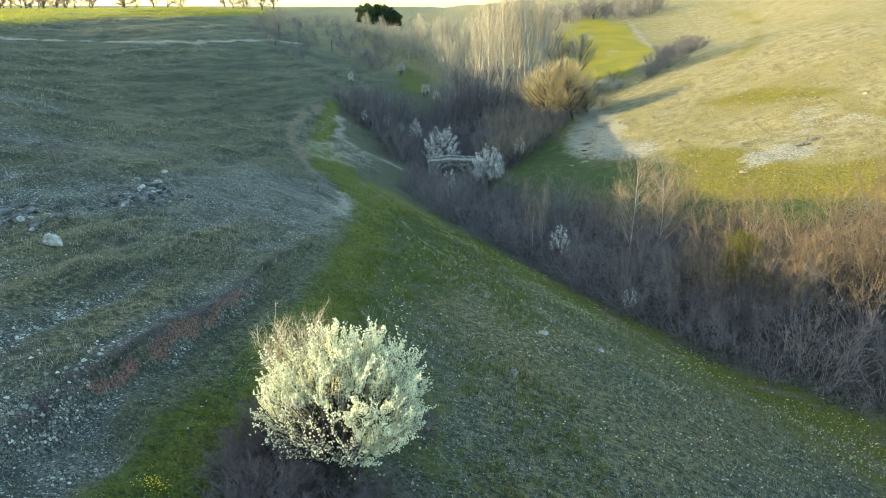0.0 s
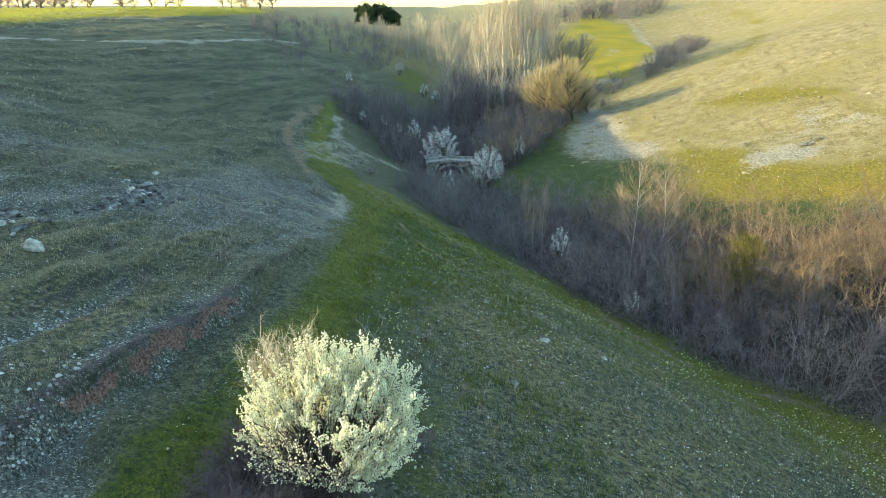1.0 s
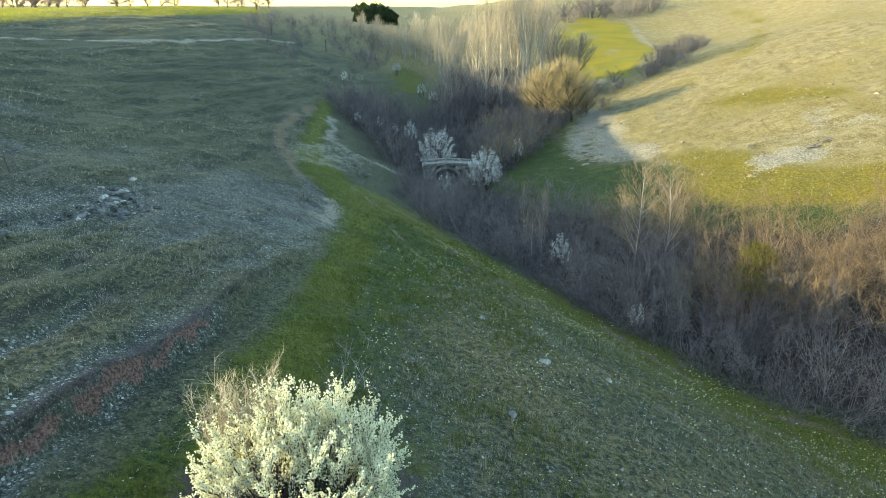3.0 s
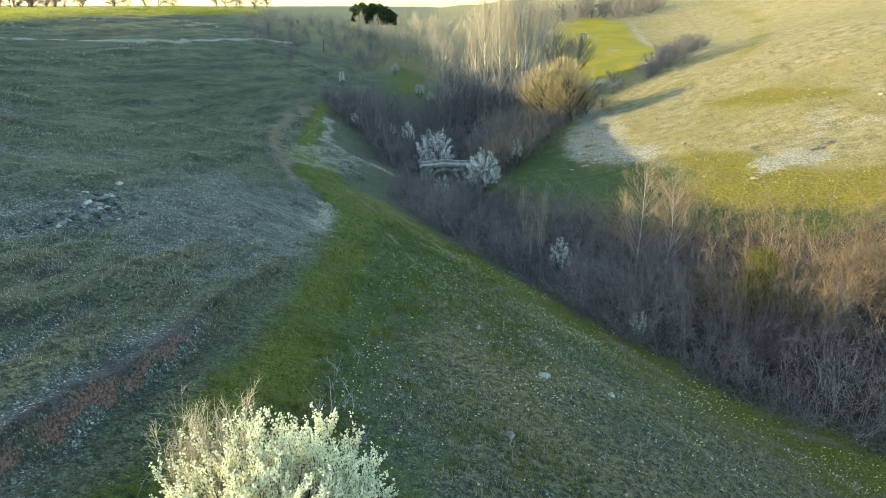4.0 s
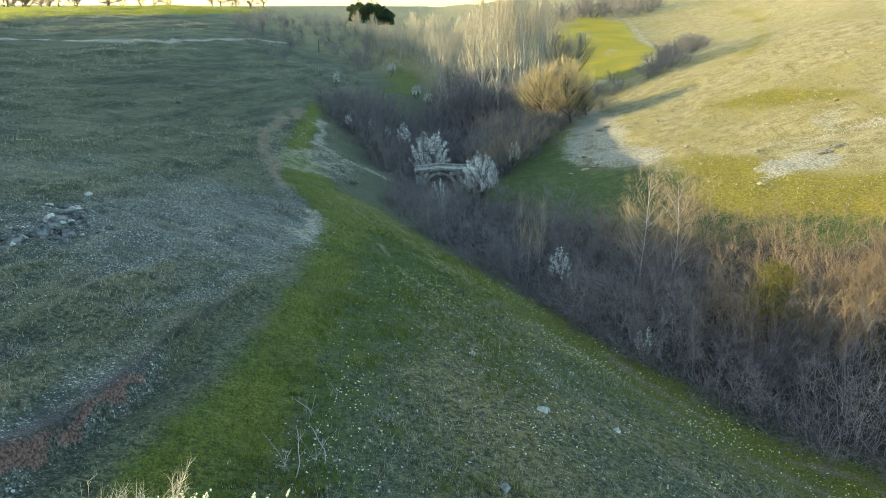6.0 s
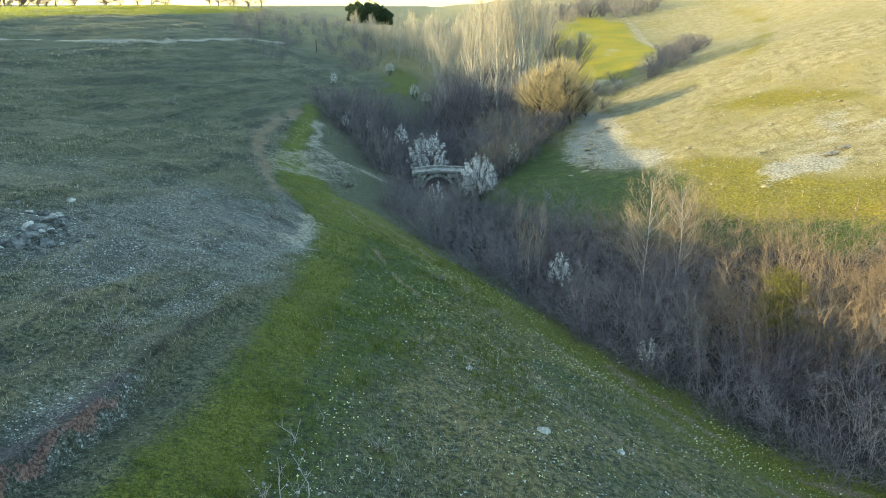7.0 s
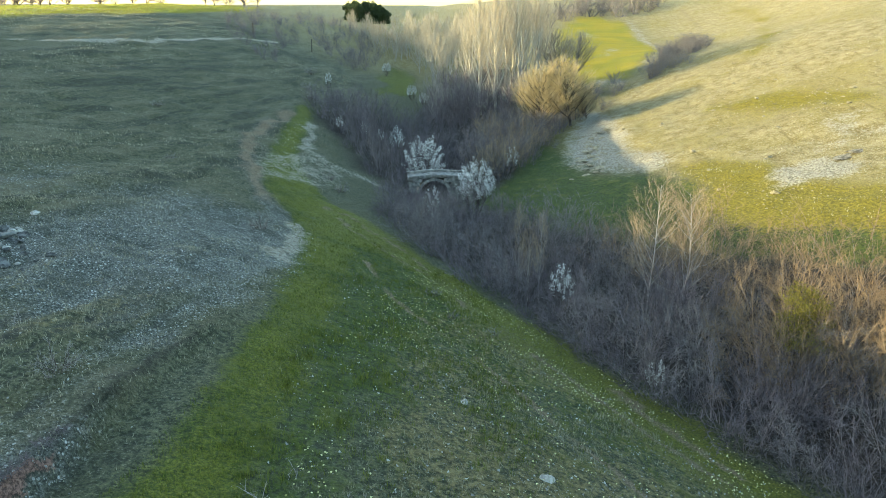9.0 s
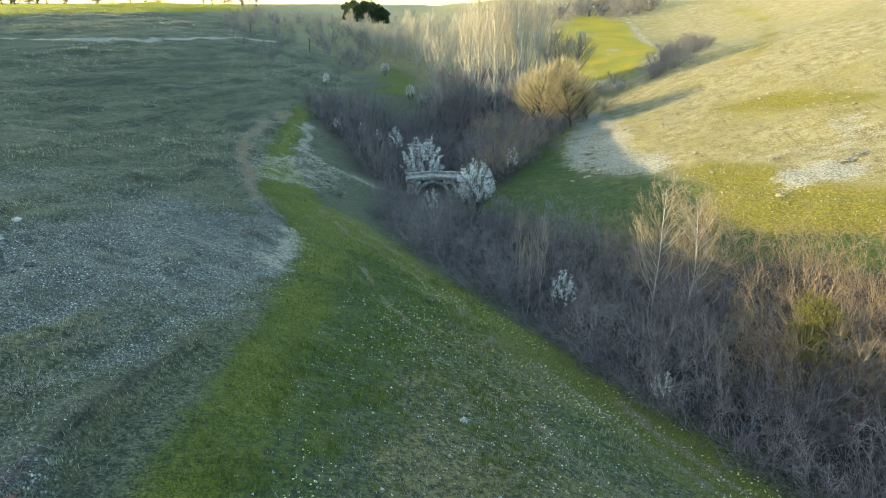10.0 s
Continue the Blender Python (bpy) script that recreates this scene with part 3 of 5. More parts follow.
def build_ground():
    xs = axis(-14, 13, 0.15, 1.025, -3500, 3500)
    ys = axis(8, 34, 0.15, 1.021, -900, 4500)
    gx, gy = np.meshgrid(xs, ys)
    x, y = gx.ravel(), gy.ravel()
    z = ground_height(x, y)
    me = bpy.data.meshes.new("ground")
    nx, ny = len(xs), len(ys)
    idx = np.arange(nx * ny).reshape(ny, nx)
    quads = np.stack([idx[:-1, :-1], idx[:-1, 1:], idx[1:, 1:], idx[1:, :-1]], -1).reshape(-1, 4)
    me.vertices.add(nx * ny)
    me.vertices.foreach_set("co", np.stack([x, y, z], 1).ravel())
    me.loops.add(quads.size)
    me.loops.foreach_set("vertex_index", quads.ravel())
    me.polygons.add(len(quads))
    me.polygons.foreach_set("loop_start", np.arange(0, quads.size, 4))
    me.polygons.foreach_set("use_smooth", np.ones(len(quads), bool))
    me.update(calc_edges=True)

    wx, wy = x + 0.5 * wobble(x, y, 1.7, 1) + 0.25 * wobble(x, y, 0.6, 4), y + 0.5 * wobble(x, y, 1.9, 2)
    fx, fy = x + 2.5 * wobble(x, y, 9, 1), y + 2.5 * wobble(x, y, 8, 2)
    sx, sy = x + 0.45 * (wx - x), y + 0.45 * (wy - y)
    lane, meadow = inside(sx, sy, GRASS_LANE, 1.0), inside(wx, wy, MEADOW, 1.2)
    deep = ramp(20, 42, wy + 0.5 * wx)
    verge = np.exp(-(near_line(wx, wy, VERGE_TRACK)[0] / 1.5) ** 2)
    track, track_side = near_line(wx, wy, VERGE_TRACK)
    lip, lip_side = near_line(x + 0.12 * wobble(x, y, 0.5, 2), y, RED_BANK)
    bank = inside(fx, fy, FAR_BANK_GRASS, 1.8)
    gold = inside(fx, fy, GOLD_HILL, 2.5)
    beyond = ramp(125, 175, y)
    lush_rim = inside(fx, fy, [(21, 70), (20, 62), (22, 50), (27, 40), (44, 36), (42, 44), (34, 50), (29, 58), (26, 68)], 3.0)
    masks = {
        "slope": ramp(-4.5, -8.0, wx) * ramp(42, 34, y),
        "terrace": ramp(-8, -14, wx) * ramp(34, 42, y),
        "lane": np.clip(0.7 * inside(fx, fy, GREEN_PATCH, 1.5) + lane * (0.75 + 0.35 * wobble(x, y, 1.4, 5)) * (0.7 + 0.3 * ramp(11, 17, y)) + 0.95 * ramp(3.0, 1.2, track) * np.where(track_side > 0, 0.7, 1.0), 0, 1),
        "straw": np.clip(0.7 * np.exp(-((track - 0.2) / 1.5) ** 2) + meadow * ramp(-1.4, 1.0, wx) * (0.46 + 0.24 * wobble(x, y, 3.0, 3)) * ramp(44, 34, wy + 0.5 * wx)
                         + ramp(-5.5, -7.5, wx) * ramp(60, 40, y) * np.clip(0.16 + 0.34 * furrows(x, y) + 0.2 * wobble(x, y, 6, 5), 0, 0.6), 0, 1),
        "green": np.clip(np.maximum.reduce([lane, meadow * np.clip(0.30 + 0.52 * deep + 0.30 * ramp(1.0, -2.4, wx), 0, 1), 0.85 * verge, 0.85 * bank, inside(fx, fy, GREEN_PATCH, 1.5)])
                         + 0.25 * inside(fx, fy, [(-30, 26), (-9, 34), (-11, 44), (-34, 40)], 3.0), 0, 1),
        "stony": np.clip((ramp(-4.6, -6.0, wx) * ramp(20, 30, y) + ramp(-5.7, -6.8, wx) * ramp(30, 20, y)) * (0.34 + 0.45 * wobble(x, y, 5, 3) - 0.45 * furrows(x, y) + 0.4 * inside(wx, wy, [(-12, 22), (-6, 24), (-5.6, 37), (-8, 41), (-13, 33)], 2.0)) * ramp(50, 40, y)
                         + 0.5 * ramp(-6.0, -7.0, wx) * ramp(21, 14, y) + 0.40 * meadow * ramp(26, 14, y) + 0.5 * np.exp(-(near_line(wx, wy, EARTH_PATH)[0] / 1.0) ** 2), 0, 1),
        "gold": np.maximum(gold, 0.85 * (1 - inside(fx, fy, GREEN_PATCH, 2.0)) * beyond * (1 - inside(fx, fy, FAR_THICKET, 2.0))),
        "lush": np.clip(lush_rim * 0.9 + 0.55 * np.exp(-(near_line(x, y, HILL_SWATH)[0] / 1.5) ** 2) + 0.5 * np.exp(-(near_line(fx, fy, HILL_BAND)[0] / 2.2) ** 2) + 0.38 * gold * ramp(0.1, 0.7, wobble(x * 0.35, y, 7.0, 4)) + 0.75 * inside(fx, fy, PLATEAU, 2.0) * ramp(74, 90, y), 0, 1),
        "crop": np.maximum(inside(x + 0.2 * (fx - x), y + 0.2 * (fy - y), CROP_FIELD, 1.0), 1.0 * inside(x, y, PLATEAU, 0.8) * ramp(50, 62, y)),
        "chalk": np.clip(np.maximum.reduce([
            0.8 * inside(fx, fy, SLABS, 2.5), 0.5 * inside(x, y, [(34, 150), (38, 155), (41, 158), (41, 164), (38, 165)], 2.0), 0.5 * inside(x, y, [(36, 186), (40, 180), (42, 190), (39, 200)], 3.0),
            inside(x, y, [(27, 122), (31, 120), (32, 124), (28, 126)], 1.5), 0.5 * np.exp(-(near_line(x, y, [(38, 133), (49, 156), (50, 176), (57, 218)])[0] / 1.6) ** 2), inside(wx, wy, [(25.5, 56), (29.5, 54.5), (31.5, 57), (30, 60), (26.5, 59.5)], 1.6),
            0.5 * inside(fx, fy, [(30, 60), (42, 58), (48, 70), (34, 72)], 4) * ramp(0.1, 0.8, wobble(x, y, 3, 2)),
            0.62 * np.exp(-(near_line(wx, wy, WHITE_PATH)[0] / 0.8) ** 2), 0.8 * np.exp(-(near_line(sx, sy, UPPER_PATH)[0] / 0.7) ** 2), 0.42 * inside(fx, fy, [(-11, 56), (-5, 58), (-4, 67), (-9, 70), (-11.5, 66)], 1.5),
            0.8 * np.exp(-(near_line(wx, wy, EARTH_PATH)[0] / 0.6) ** 2) * ramp(48, 44, y)]), 0, 1),
        "earth": np.clip(0.75 * np.exp(-((near_line(wx, wy, VERGE_TRACK)[0] - 0.75) / 0.28) ** 2) * ramp(0.0, 0.5, 0.4 + wobble(x, y, 2, 3))
                         + 1.2 * np.exp(-(near_line(wx * 0.4 + x * 0.6, wy * 0.4 + y * 0.6, FAINT_TRACK)[0] / 0.19) ** 2) * ramp(-0.4, 0.25, wobble(x, y, 2.5, 5))
                         + 0.85 * np.exp(-(near_line(wx, wy, EARTH_PATH)[0] / 0.6) ** 2) * ramp(45, 52, y)
                         + 0.5 * np.exp(-(near_line(x, y, HILL_TRACK)[0] / 1.3) ** 2), 0, 1),
        "red": 1.1 * np.exp(-((lip * lip_side - 0.03) / 0.095) ** 2) * (0.4 + 0.7 * ramp(-0.6, 0.0, wobble(x, y, 0.9, 5))) * ramp(11.5, 12.6, y) * ramp(20.5, 18.5, y),
        # thicket floor and plum foot; also paints a shade line along the bank's lip
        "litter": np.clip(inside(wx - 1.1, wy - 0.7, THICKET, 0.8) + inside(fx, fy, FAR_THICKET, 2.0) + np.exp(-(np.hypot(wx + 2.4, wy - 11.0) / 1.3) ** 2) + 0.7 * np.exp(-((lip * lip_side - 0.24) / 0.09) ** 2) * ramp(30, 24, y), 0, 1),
    }
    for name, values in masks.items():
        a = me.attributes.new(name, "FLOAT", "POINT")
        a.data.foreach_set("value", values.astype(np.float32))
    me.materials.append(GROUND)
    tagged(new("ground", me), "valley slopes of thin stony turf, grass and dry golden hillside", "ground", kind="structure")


build_ground()


# ---- woody plants ----
def shrub_meshes(seed, height, spread, stems, twig_mat, stem_mat, fine=5, thick=1.0, wild=0.2, sub=2, stout=1.0, reach=1.0):
    """A many-stemmed leafless shrub: its stems and its crown of twigs."""
    rng = random.Random(seed)
    st, tw = Tubes(), Tubes()
    for k in range(stems):
        a = rng.uniform(0, 6.283)
        out = rng.uniform(0.0, 1.0) ** 0.7
        p = Vector((math.cos(a), math.sin(a), 0)) * (0.35 * spread * out * rng.uniform(0.3, 1)) - Vector((0, 0, 0.12))
        way = Vector((math.cos(a) * out * spread / height, math.sin(a) * out * spread / height, 1))
        length = height * rng.uniform(0.55, 1.08)
        pts = sway(rng, p, way, length, 5, wild, 0.04)
        st.add(pts, thinning(0.022 * stout * thick * rng.uniform(0.6, 1.5), 6, 0.3), 3)
        for j in range(fine):
            f = rng.uniform(0.1, 1.0) ** 0.6 * 4.99
            i = min(int(f), 4)
            q = pts[i].lerp(pts[i + 1], f - i)
            w = lean(rng, (pts[i + 1] - pts[i]).normalized(), rng.uniform(0.3, 1.05)) + Vector((0, 0, 0.12))
            side = sway(rng, q, w, length * reach * rng.uniform(0.12, 0.30), 2, 0.2, 0.06)
            tw.add([side[0], side[2]], [0.010 * thick, 0.005 * thick], 3)
            for _ in range(sub):
                q2 = side[0].lerp(side[2], rng.uniform(0.2, 1.0))
                w2 = lean(rng, (side[2] - side[1]).normalized(), rng.uniform(0.3, 1.0)) + Vector((0, 0, 0.08))
                tw.tip(q2, q2 + w2.normalized() * length * reach * rng.uniform(0.07, 0.19), 0.0085 * thick)
    return st.mesh("stem", stem_mat), tw.mesh("crown", twig_mat)


def tree_meshes(seed, height, spread, trunk_r, limbs, fine, twig_mat, bark_mat, rise=0.5, clear=0.25, upright=0.3, thick=1.0, sub=3):
    """A leafless tree: trunk, limbs and a crown of twigs."""
    rng = random.Random(seed)
    tr, li, tw = Tubes(), Tubes(), Tubes()
    trunk = sway(rng, Vector((0, 0, -0.2)), Vector((rng.gauss(0, 0.05), rng.gauss(0, 0.05), 1)), height * 0.92, 8, 0.06, 0.05)
    tr.add(trunk, thinning(trunk_r, 9, 0.12), 6)
    for k in range(limbs):
        f = (clear + (1 - clear) * (k + rng.random()) / limbs) * 7.9
        i = int(f)
        p = trunk[i].lerp(trunk[min(i + 1, 8)], f - i)
        ang = rng.uniform(rise * 0.6, rise * 1.25)
        w = lean(rng, Vector((0, 0, 1)), ang)
        top = 1 - f / 8
        length = spread * (0.35 + 0.9 * top) * rng.uniform(0.7, 1.15)
        pts = sway(rng, p, w, length, 4, 0.12, upright * 0.35)
        li.add(pts, thinning(max(0.018 * thick, trunk_r * 0.38 * (0.35 + top)), 5, 0.3), 4)
        for j in range(fine):
            g = rng.uniform(0.2, 1.0) * 4
            m = min(int(g), 3)
            q = pts[m].lerp(pts[m + 1], g - m)
            w2 = lean(rng, (pts[m + 1] - pts[m]).normalized(), rng.uniform(0.3, 0.8))
            s = sway(rng, q, w2, length * rng.uniform(0.22, 0.5), 3, 0.15, upright * 0.5)
            tw.add(s, thinning(0.014 * thick, 4), 3)
            for _ in range(sub):
                q2 = s[1].lerp(s[3], rng.random())
                w3 = lean(rng, (s[3] - s[2]).normalized(), rng.uniform(0.25, 0.7))
                tw.tip(q2, q2 + (w3 + Vector((0, 0, upright))).normalized() * length * rng.uniform(0.1, 0.28), 0.010 * thick)
    return tr.mesh("trunk", bark_mat), li.mesh("bough", bark_mat), tw.mesh("crown", twig_mat)


def plant(name, meshes, x, y, label, category, group="", turn=0.0, scale=1.0, sink=0.05):
    t = thing(name, x, y, zat(x, y) - sink, label, category, group, turn)
    for me in meshes:
        p = part_mesh(me.name.split(".")[0], me, t)
        if p.name.split(".")[0] in ("crown", "blossom", "bough", "stem"):
            tagged(p, kind="stuff")
    t.scale = (scale, scale, scale)
    return t


def strew(kinds, ring, count, seed, gap, size, keep=None, sink=0.05):
    """Copies of ready plants over an area, at least gap apart."""
    rng = random.Random(seed)
    lo_x, hi_x = min(p[0] for p in ring), max(p[0] for p in ring)
    lo_y, hi_y = min(p[1] for p in ring), max(p[1] for p in ring)
    spots, tries = [], 0
    while len(spots) < count and tries < count * 40:
        tries += 1
        x, y = rng.uniform(lo_x, hi_x), rng.uniform(lo_y, hi_y)
        if any((x - a) ** 2 + (y - b) ** 2 < gap * gap for a, b in spots):
            continue
        if inside(np.array([x]), np.array([y]), ring, 0.05)[0] < 0.5 or (keep and not keep(x, y)):
            continue
        spots.append((x, y))
    xs, ys = np.array([s[0] for s in spots]), np.array([s[1] for s in spots])
    for (x, y), z in zip(spots, ground_height(xs, ys)):
        src = rng.choice(kinds)
        s = rng.uniform(*size)
        c = copy_thing(src, pose(x, y, z - sink, rng.gauss(0, 3), rng.gauss(0, 3), rng.uniform(0, 360)))
        c.scale = (s * rng.uniform(0.9, 1.1), s * rng.uniform(0.9, 1.1), s)
    return spots


def joined(name, kinds, ring, count, seed, gap, size, label, category):
    """Far plants that nobody could count, as one mesh."""
    rng = random.Random(seed)
    lo_x, hi_x = min(p[0] for p in ring), max(p[0] for p in ring)
    lo_y, hi_y = min(p[1] for p in ring), max(p[1] for p in ring)
    spots, tries = [], 0
    while len(spots) < count and tries < count * 40:
        tries += 1
        x, y = rng.uniform(lo_x, hi_x), rng.uniform(lo_y, hi_y)
        if all((x - a) ** 2 + (y - b) ** 2 > gap * gap for a, b in spots) and inside(np.array([x]), np.array([y]), ring, 0.05)[0] > 0.5:
            spots.append((x, y))
    zs = ground_height([p[0] for p in spots], [p[1] for p in spots])
    v_all, f_all, m_all, mats, base = [], [], [], [], 0
    cache = {}
    for me in (m for group in kinds for m in group):
        co = np.empty(len(me.vertices) * 3)
        me.vertices.foreach_get("co", co)
        cache[me.name] = (co.reshape(-1, 3), [tuple(p.vertices) for p in me.polygons])
        if me.materials[0] not in mats:
            mats.append(me.materials[0])
    for (x, y), z in zip(spots, zs):
        s, a = rng.uniform(*size), rng.uniform(0, 6.283)
        turn = np.array([[math.cos(a), math.sin(a), 0], [-math.sin(a), math.cos(a), 0], [0, 0, 1]]) * s
        for me in rng.choice(kinds):
            co, faces = cache[me.name]
            v_all.append(co @ turn + np.array([x, y, z - 0.05]))
            f_all += [tuple(i + base for i in f) for f in faces]
            m_all += [mats.index(me.materials[0])] * len(faces)
            base += len(co)
    me = bpy.data.meshes.new(name)
    me.from_pydata(np.concatenate(v_all).tolist(), [], f_all)
    for m in mats:
        me.materials.append(m)
    me.polygons.foreach_set("material_index", m_all)
    me.update()
    tagged(new(name, me), label, category, kind="stuff")


# thicket along the stream
STREAM_SHRUBS = "leafless shrubs along the stream"
purple = [plant("bare_shrub", shrub_meshes(10 + k, h, w, n, twigs, stems, 12, 0.66, 0.21, 3, 0.9), *p,
                label, "shrub", STREAM_SHRUBS)
          for k, (p, h, w, n, twigs, stems, label) in enumerate([
              ((12.5, 29.5), 2.7, 2.7, 20, TWIG_PURPLE, BARK_SHRUB, "leafless purple-brown shrub in the streamside thicket"),
              ((8.5, 37.5), 3.3, 2.6, 18, TWIG_ASH, BARK_SHRUB, "tall leafless ash-grey shrub in the streamside thicket"),
              ((5.0, 45.0), 2.4, 2.9, 22, TWIG_PURPLE, BARK_SHRUB, "broad leafless purple-grey shrub in the streamside thicket"),
              ((15.5, 26.0), 3.4, 2.4, 17, TWIG_ASH, BARK_SHRUB, "narrow leafless ash-grey shrub in the thicket")])]
# same shrubs where the sun reaches, its warmth painted into the twigs
sun_orange = [plant("bare_shrub", shrub_meshes(20 + k, 3.5, 3.0, 20, TWIG_SUN_ORANGE, BARK_SHRUB, 13, 0.60, 0.17, 3, 0.9), *p,
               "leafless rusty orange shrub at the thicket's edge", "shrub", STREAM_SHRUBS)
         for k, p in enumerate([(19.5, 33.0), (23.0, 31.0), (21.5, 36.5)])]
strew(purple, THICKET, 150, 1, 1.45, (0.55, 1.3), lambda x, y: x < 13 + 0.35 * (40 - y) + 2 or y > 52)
strew(sun_orange, THICKET, 85, 2, 1.6, (0.65, 1.35), lambda x, y: x > 12 and x > 15 - 0.25 * (y - 40) and 29 < y < 54)
far_kinds = [shrub_meshes(30 + k, 3.0, 2.2, 15, TWIG_PURPLE if k < 2 else TWIG_ASH, BARK_SHRUB, 7, 1.2, 0.15, 2) for k in range(3)]
# browner twigs than far_kinds: sunlight on these shrubs is put into the colour
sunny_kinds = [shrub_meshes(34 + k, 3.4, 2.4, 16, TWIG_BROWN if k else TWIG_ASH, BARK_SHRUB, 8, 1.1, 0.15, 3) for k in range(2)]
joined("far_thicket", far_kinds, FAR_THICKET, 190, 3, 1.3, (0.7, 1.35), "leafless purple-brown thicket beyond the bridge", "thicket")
joined("sunny_thicket", sunny_kinds, SUNNY_THICKET, 60, 16, 1.3, (0.8, 1.35), "leafless thicket by the willow, sunlight painted in as brown-grey twigs", "thicket")
joined("far_fringe", far_kinds, [(-5, 69.5), (-9, 79), (-14.5, 88), (-15, 96), (-11, 102), (-5, 100), (8, 90), (15, 104), (20, 103), (15.5, 89), (9.5, 76), (5, 69.5), (3, 72), (-2, 73)], 75, 14, 1.2, (0.25, 0.6),
       "low leafless scrub round the far thicket", "scrub")
joined("far_scrub", far_kinds, [(-36, 192), (-27, 162), (-20, 140), (-16, 136), (-12, 150), (-12, 176), (-18, 196), (-26, 206)], 85, 4, 1.6, (0.35, 1.0),
       "leafless scrub in the far valley bottom", "scrub")

low = [plant("low_bare_shrub", shrub_meshes(24 + k, 1.5, 1.8, 17, TWIG_PURPLE, BARK_SHRUB, 8, 0.5, 0.26, 2), *p,
              "low leafless purple-grey shrub fringing the thicket", "shrub", "low shrubs fringing the thicket")
       for k, p in enumerate([(11.4, 29.0), (7.6, 36.6)])]
fringe = [(19.0, 13.5), (16.0, 22.0), (14.4, 24.6), (12.2, 27.4), (9.6, 32.2), (6.2, 39.4), (2.4, 47.6), (-0.6, 52.0), (-3.6, 57.6),
          (-2.4, 58.4), (0.6, 52.8), (3.6, 48.4), (7.4, 40.2), (10.8, 33.0), (13.2, 28.3), (15.4, 25.6), (17.2, 22.8), (20.2, 14.5)]
strew(low, fringe, 75, 21, 0.85, (0.55, 1.1))

# tall bare poplars
POPLARS = "poplars in the valley bottom"
poplar = [plant("poplar", tree_meshes(40 + k, 18.5, 8.0, 0.30, 34, 13, TWIG_TAN, BARK_PALE, 0.38, 0.20, 0.5, 0.9, 3), *p,
                "tall leafless poplar with pale sunlit branches", "tree", POPLARS)
          for k, p in enumerate([(8.0, 118.0), (12.3, 121.0), (15.3, 119.0)])]
for k, (x, y, s) in enumerate([(10.2, 115, 1.0), (14.2, 116, 1.05), (17.2, 123, 0.95), (6.2, 124, 0.9), (10.6, 127, 1.0), (19.0, 128, 0.9), (14.6, 130, 1.0)]):
    c = copy_thing(poplar[k % 3], pose(x, y, zat(x, y) - 0.1, 0, 0, 70 * k))
    c.scale = (s, s, s)
grove = [tree_meshes(50 + k, 10.0, 5.5, 0.12, 22, 7, TWIG_TAN, BARK_PALE, 0.6, 0.06, 0.45, 2.2, 1) for k in range(3)]
joined("far_grove", grove, [(-9, 178), (-3, 163), (0, 138), (12, 136), (18, 160), (14, 215), (-4, 215)], 80, 5, 2.4, (0.5, 1.0), "leafless pale grove in the far valley", "grove")
joined("low_grove", grove, [(-23, 196), (-14, 176), (-8, 172), (-5, 190), (-14, 205), (-22, 208)], 36, 17, 1.9, (0.34, 0.56), "low leafless pale saplings at the end of the grove", "grove")
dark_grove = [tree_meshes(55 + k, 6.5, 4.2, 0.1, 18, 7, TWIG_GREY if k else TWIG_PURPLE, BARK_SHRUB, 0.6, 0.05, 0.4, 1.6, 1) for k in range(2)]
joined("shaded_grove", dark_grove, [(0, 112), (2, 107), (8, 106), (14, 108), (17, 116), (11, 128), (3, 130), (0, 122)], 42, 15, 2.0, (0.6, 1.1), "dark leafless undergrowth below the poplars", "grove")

# willows with olive twigs
willow = plant("willow", tree_meshes(60, 8.6, 4.9, 0.2, 70, 18, TWIG_OLIVE, BARK_DARK, 1.0, 0.10, 0.2, 0.8, 8), 14.6, 99,
               "round willow with olive-yellow budding twigs", "tree", "willows at the stream")
for x, y, s, r in ((18.8, 99.5, 0.95, 120), (21.4, 102, 0.45, 40)):
    c = copy_thing(willow, pose(x, y, zat(x, y) - 0.1, 0, 0, r))
    c.scale = (s, s, s)
grey_tree = plant("grey_tree", tree_meshes(64, 10.0, 5.4, 0.2, 44, 12, TWIG_GREY, BARK_SHRUB, 0.75, 0.15, 0.3, 1.3, 4), 21.5, 124, "round leafless grey tree behind the willows", "tree", "grey trees behind the willows")
copy_thing(grey_tree, pose(24.5, 129, zat(24.5, 129) - 0.1, 0, 0, 140)).scale = (0.85, 0.85, 0.85)

# slim bare trees in the near thicket
slim = plant("slim_bare_tree", tree_meshes(70, 8.3, 2.9, 0.05, 40, 13, TWIG_BROWN, BARK_GREY, 0.85, 0.22, 0.2, 0.28, 5), 12.2, 42.0,
             "slim leafless tree with a pale trunk in the thicket", "tree", "slim trees in the thicket")
for x, y, s, r in ((13.6, 41.0, 0.95, 100), (5.8, 46.0, 0.72, 200), (6.9, 45.2, 0.7, 20), (6.2, 44.6, 0.62, 310)):
    c = copy_thing(slim, pose(x, y, zat(x, y) - 0.1, 0, 0, r))
    c.scale = (s if s > 0.8 else 0.4 * s, s if s > 0.8 else 0.4 * s, s)


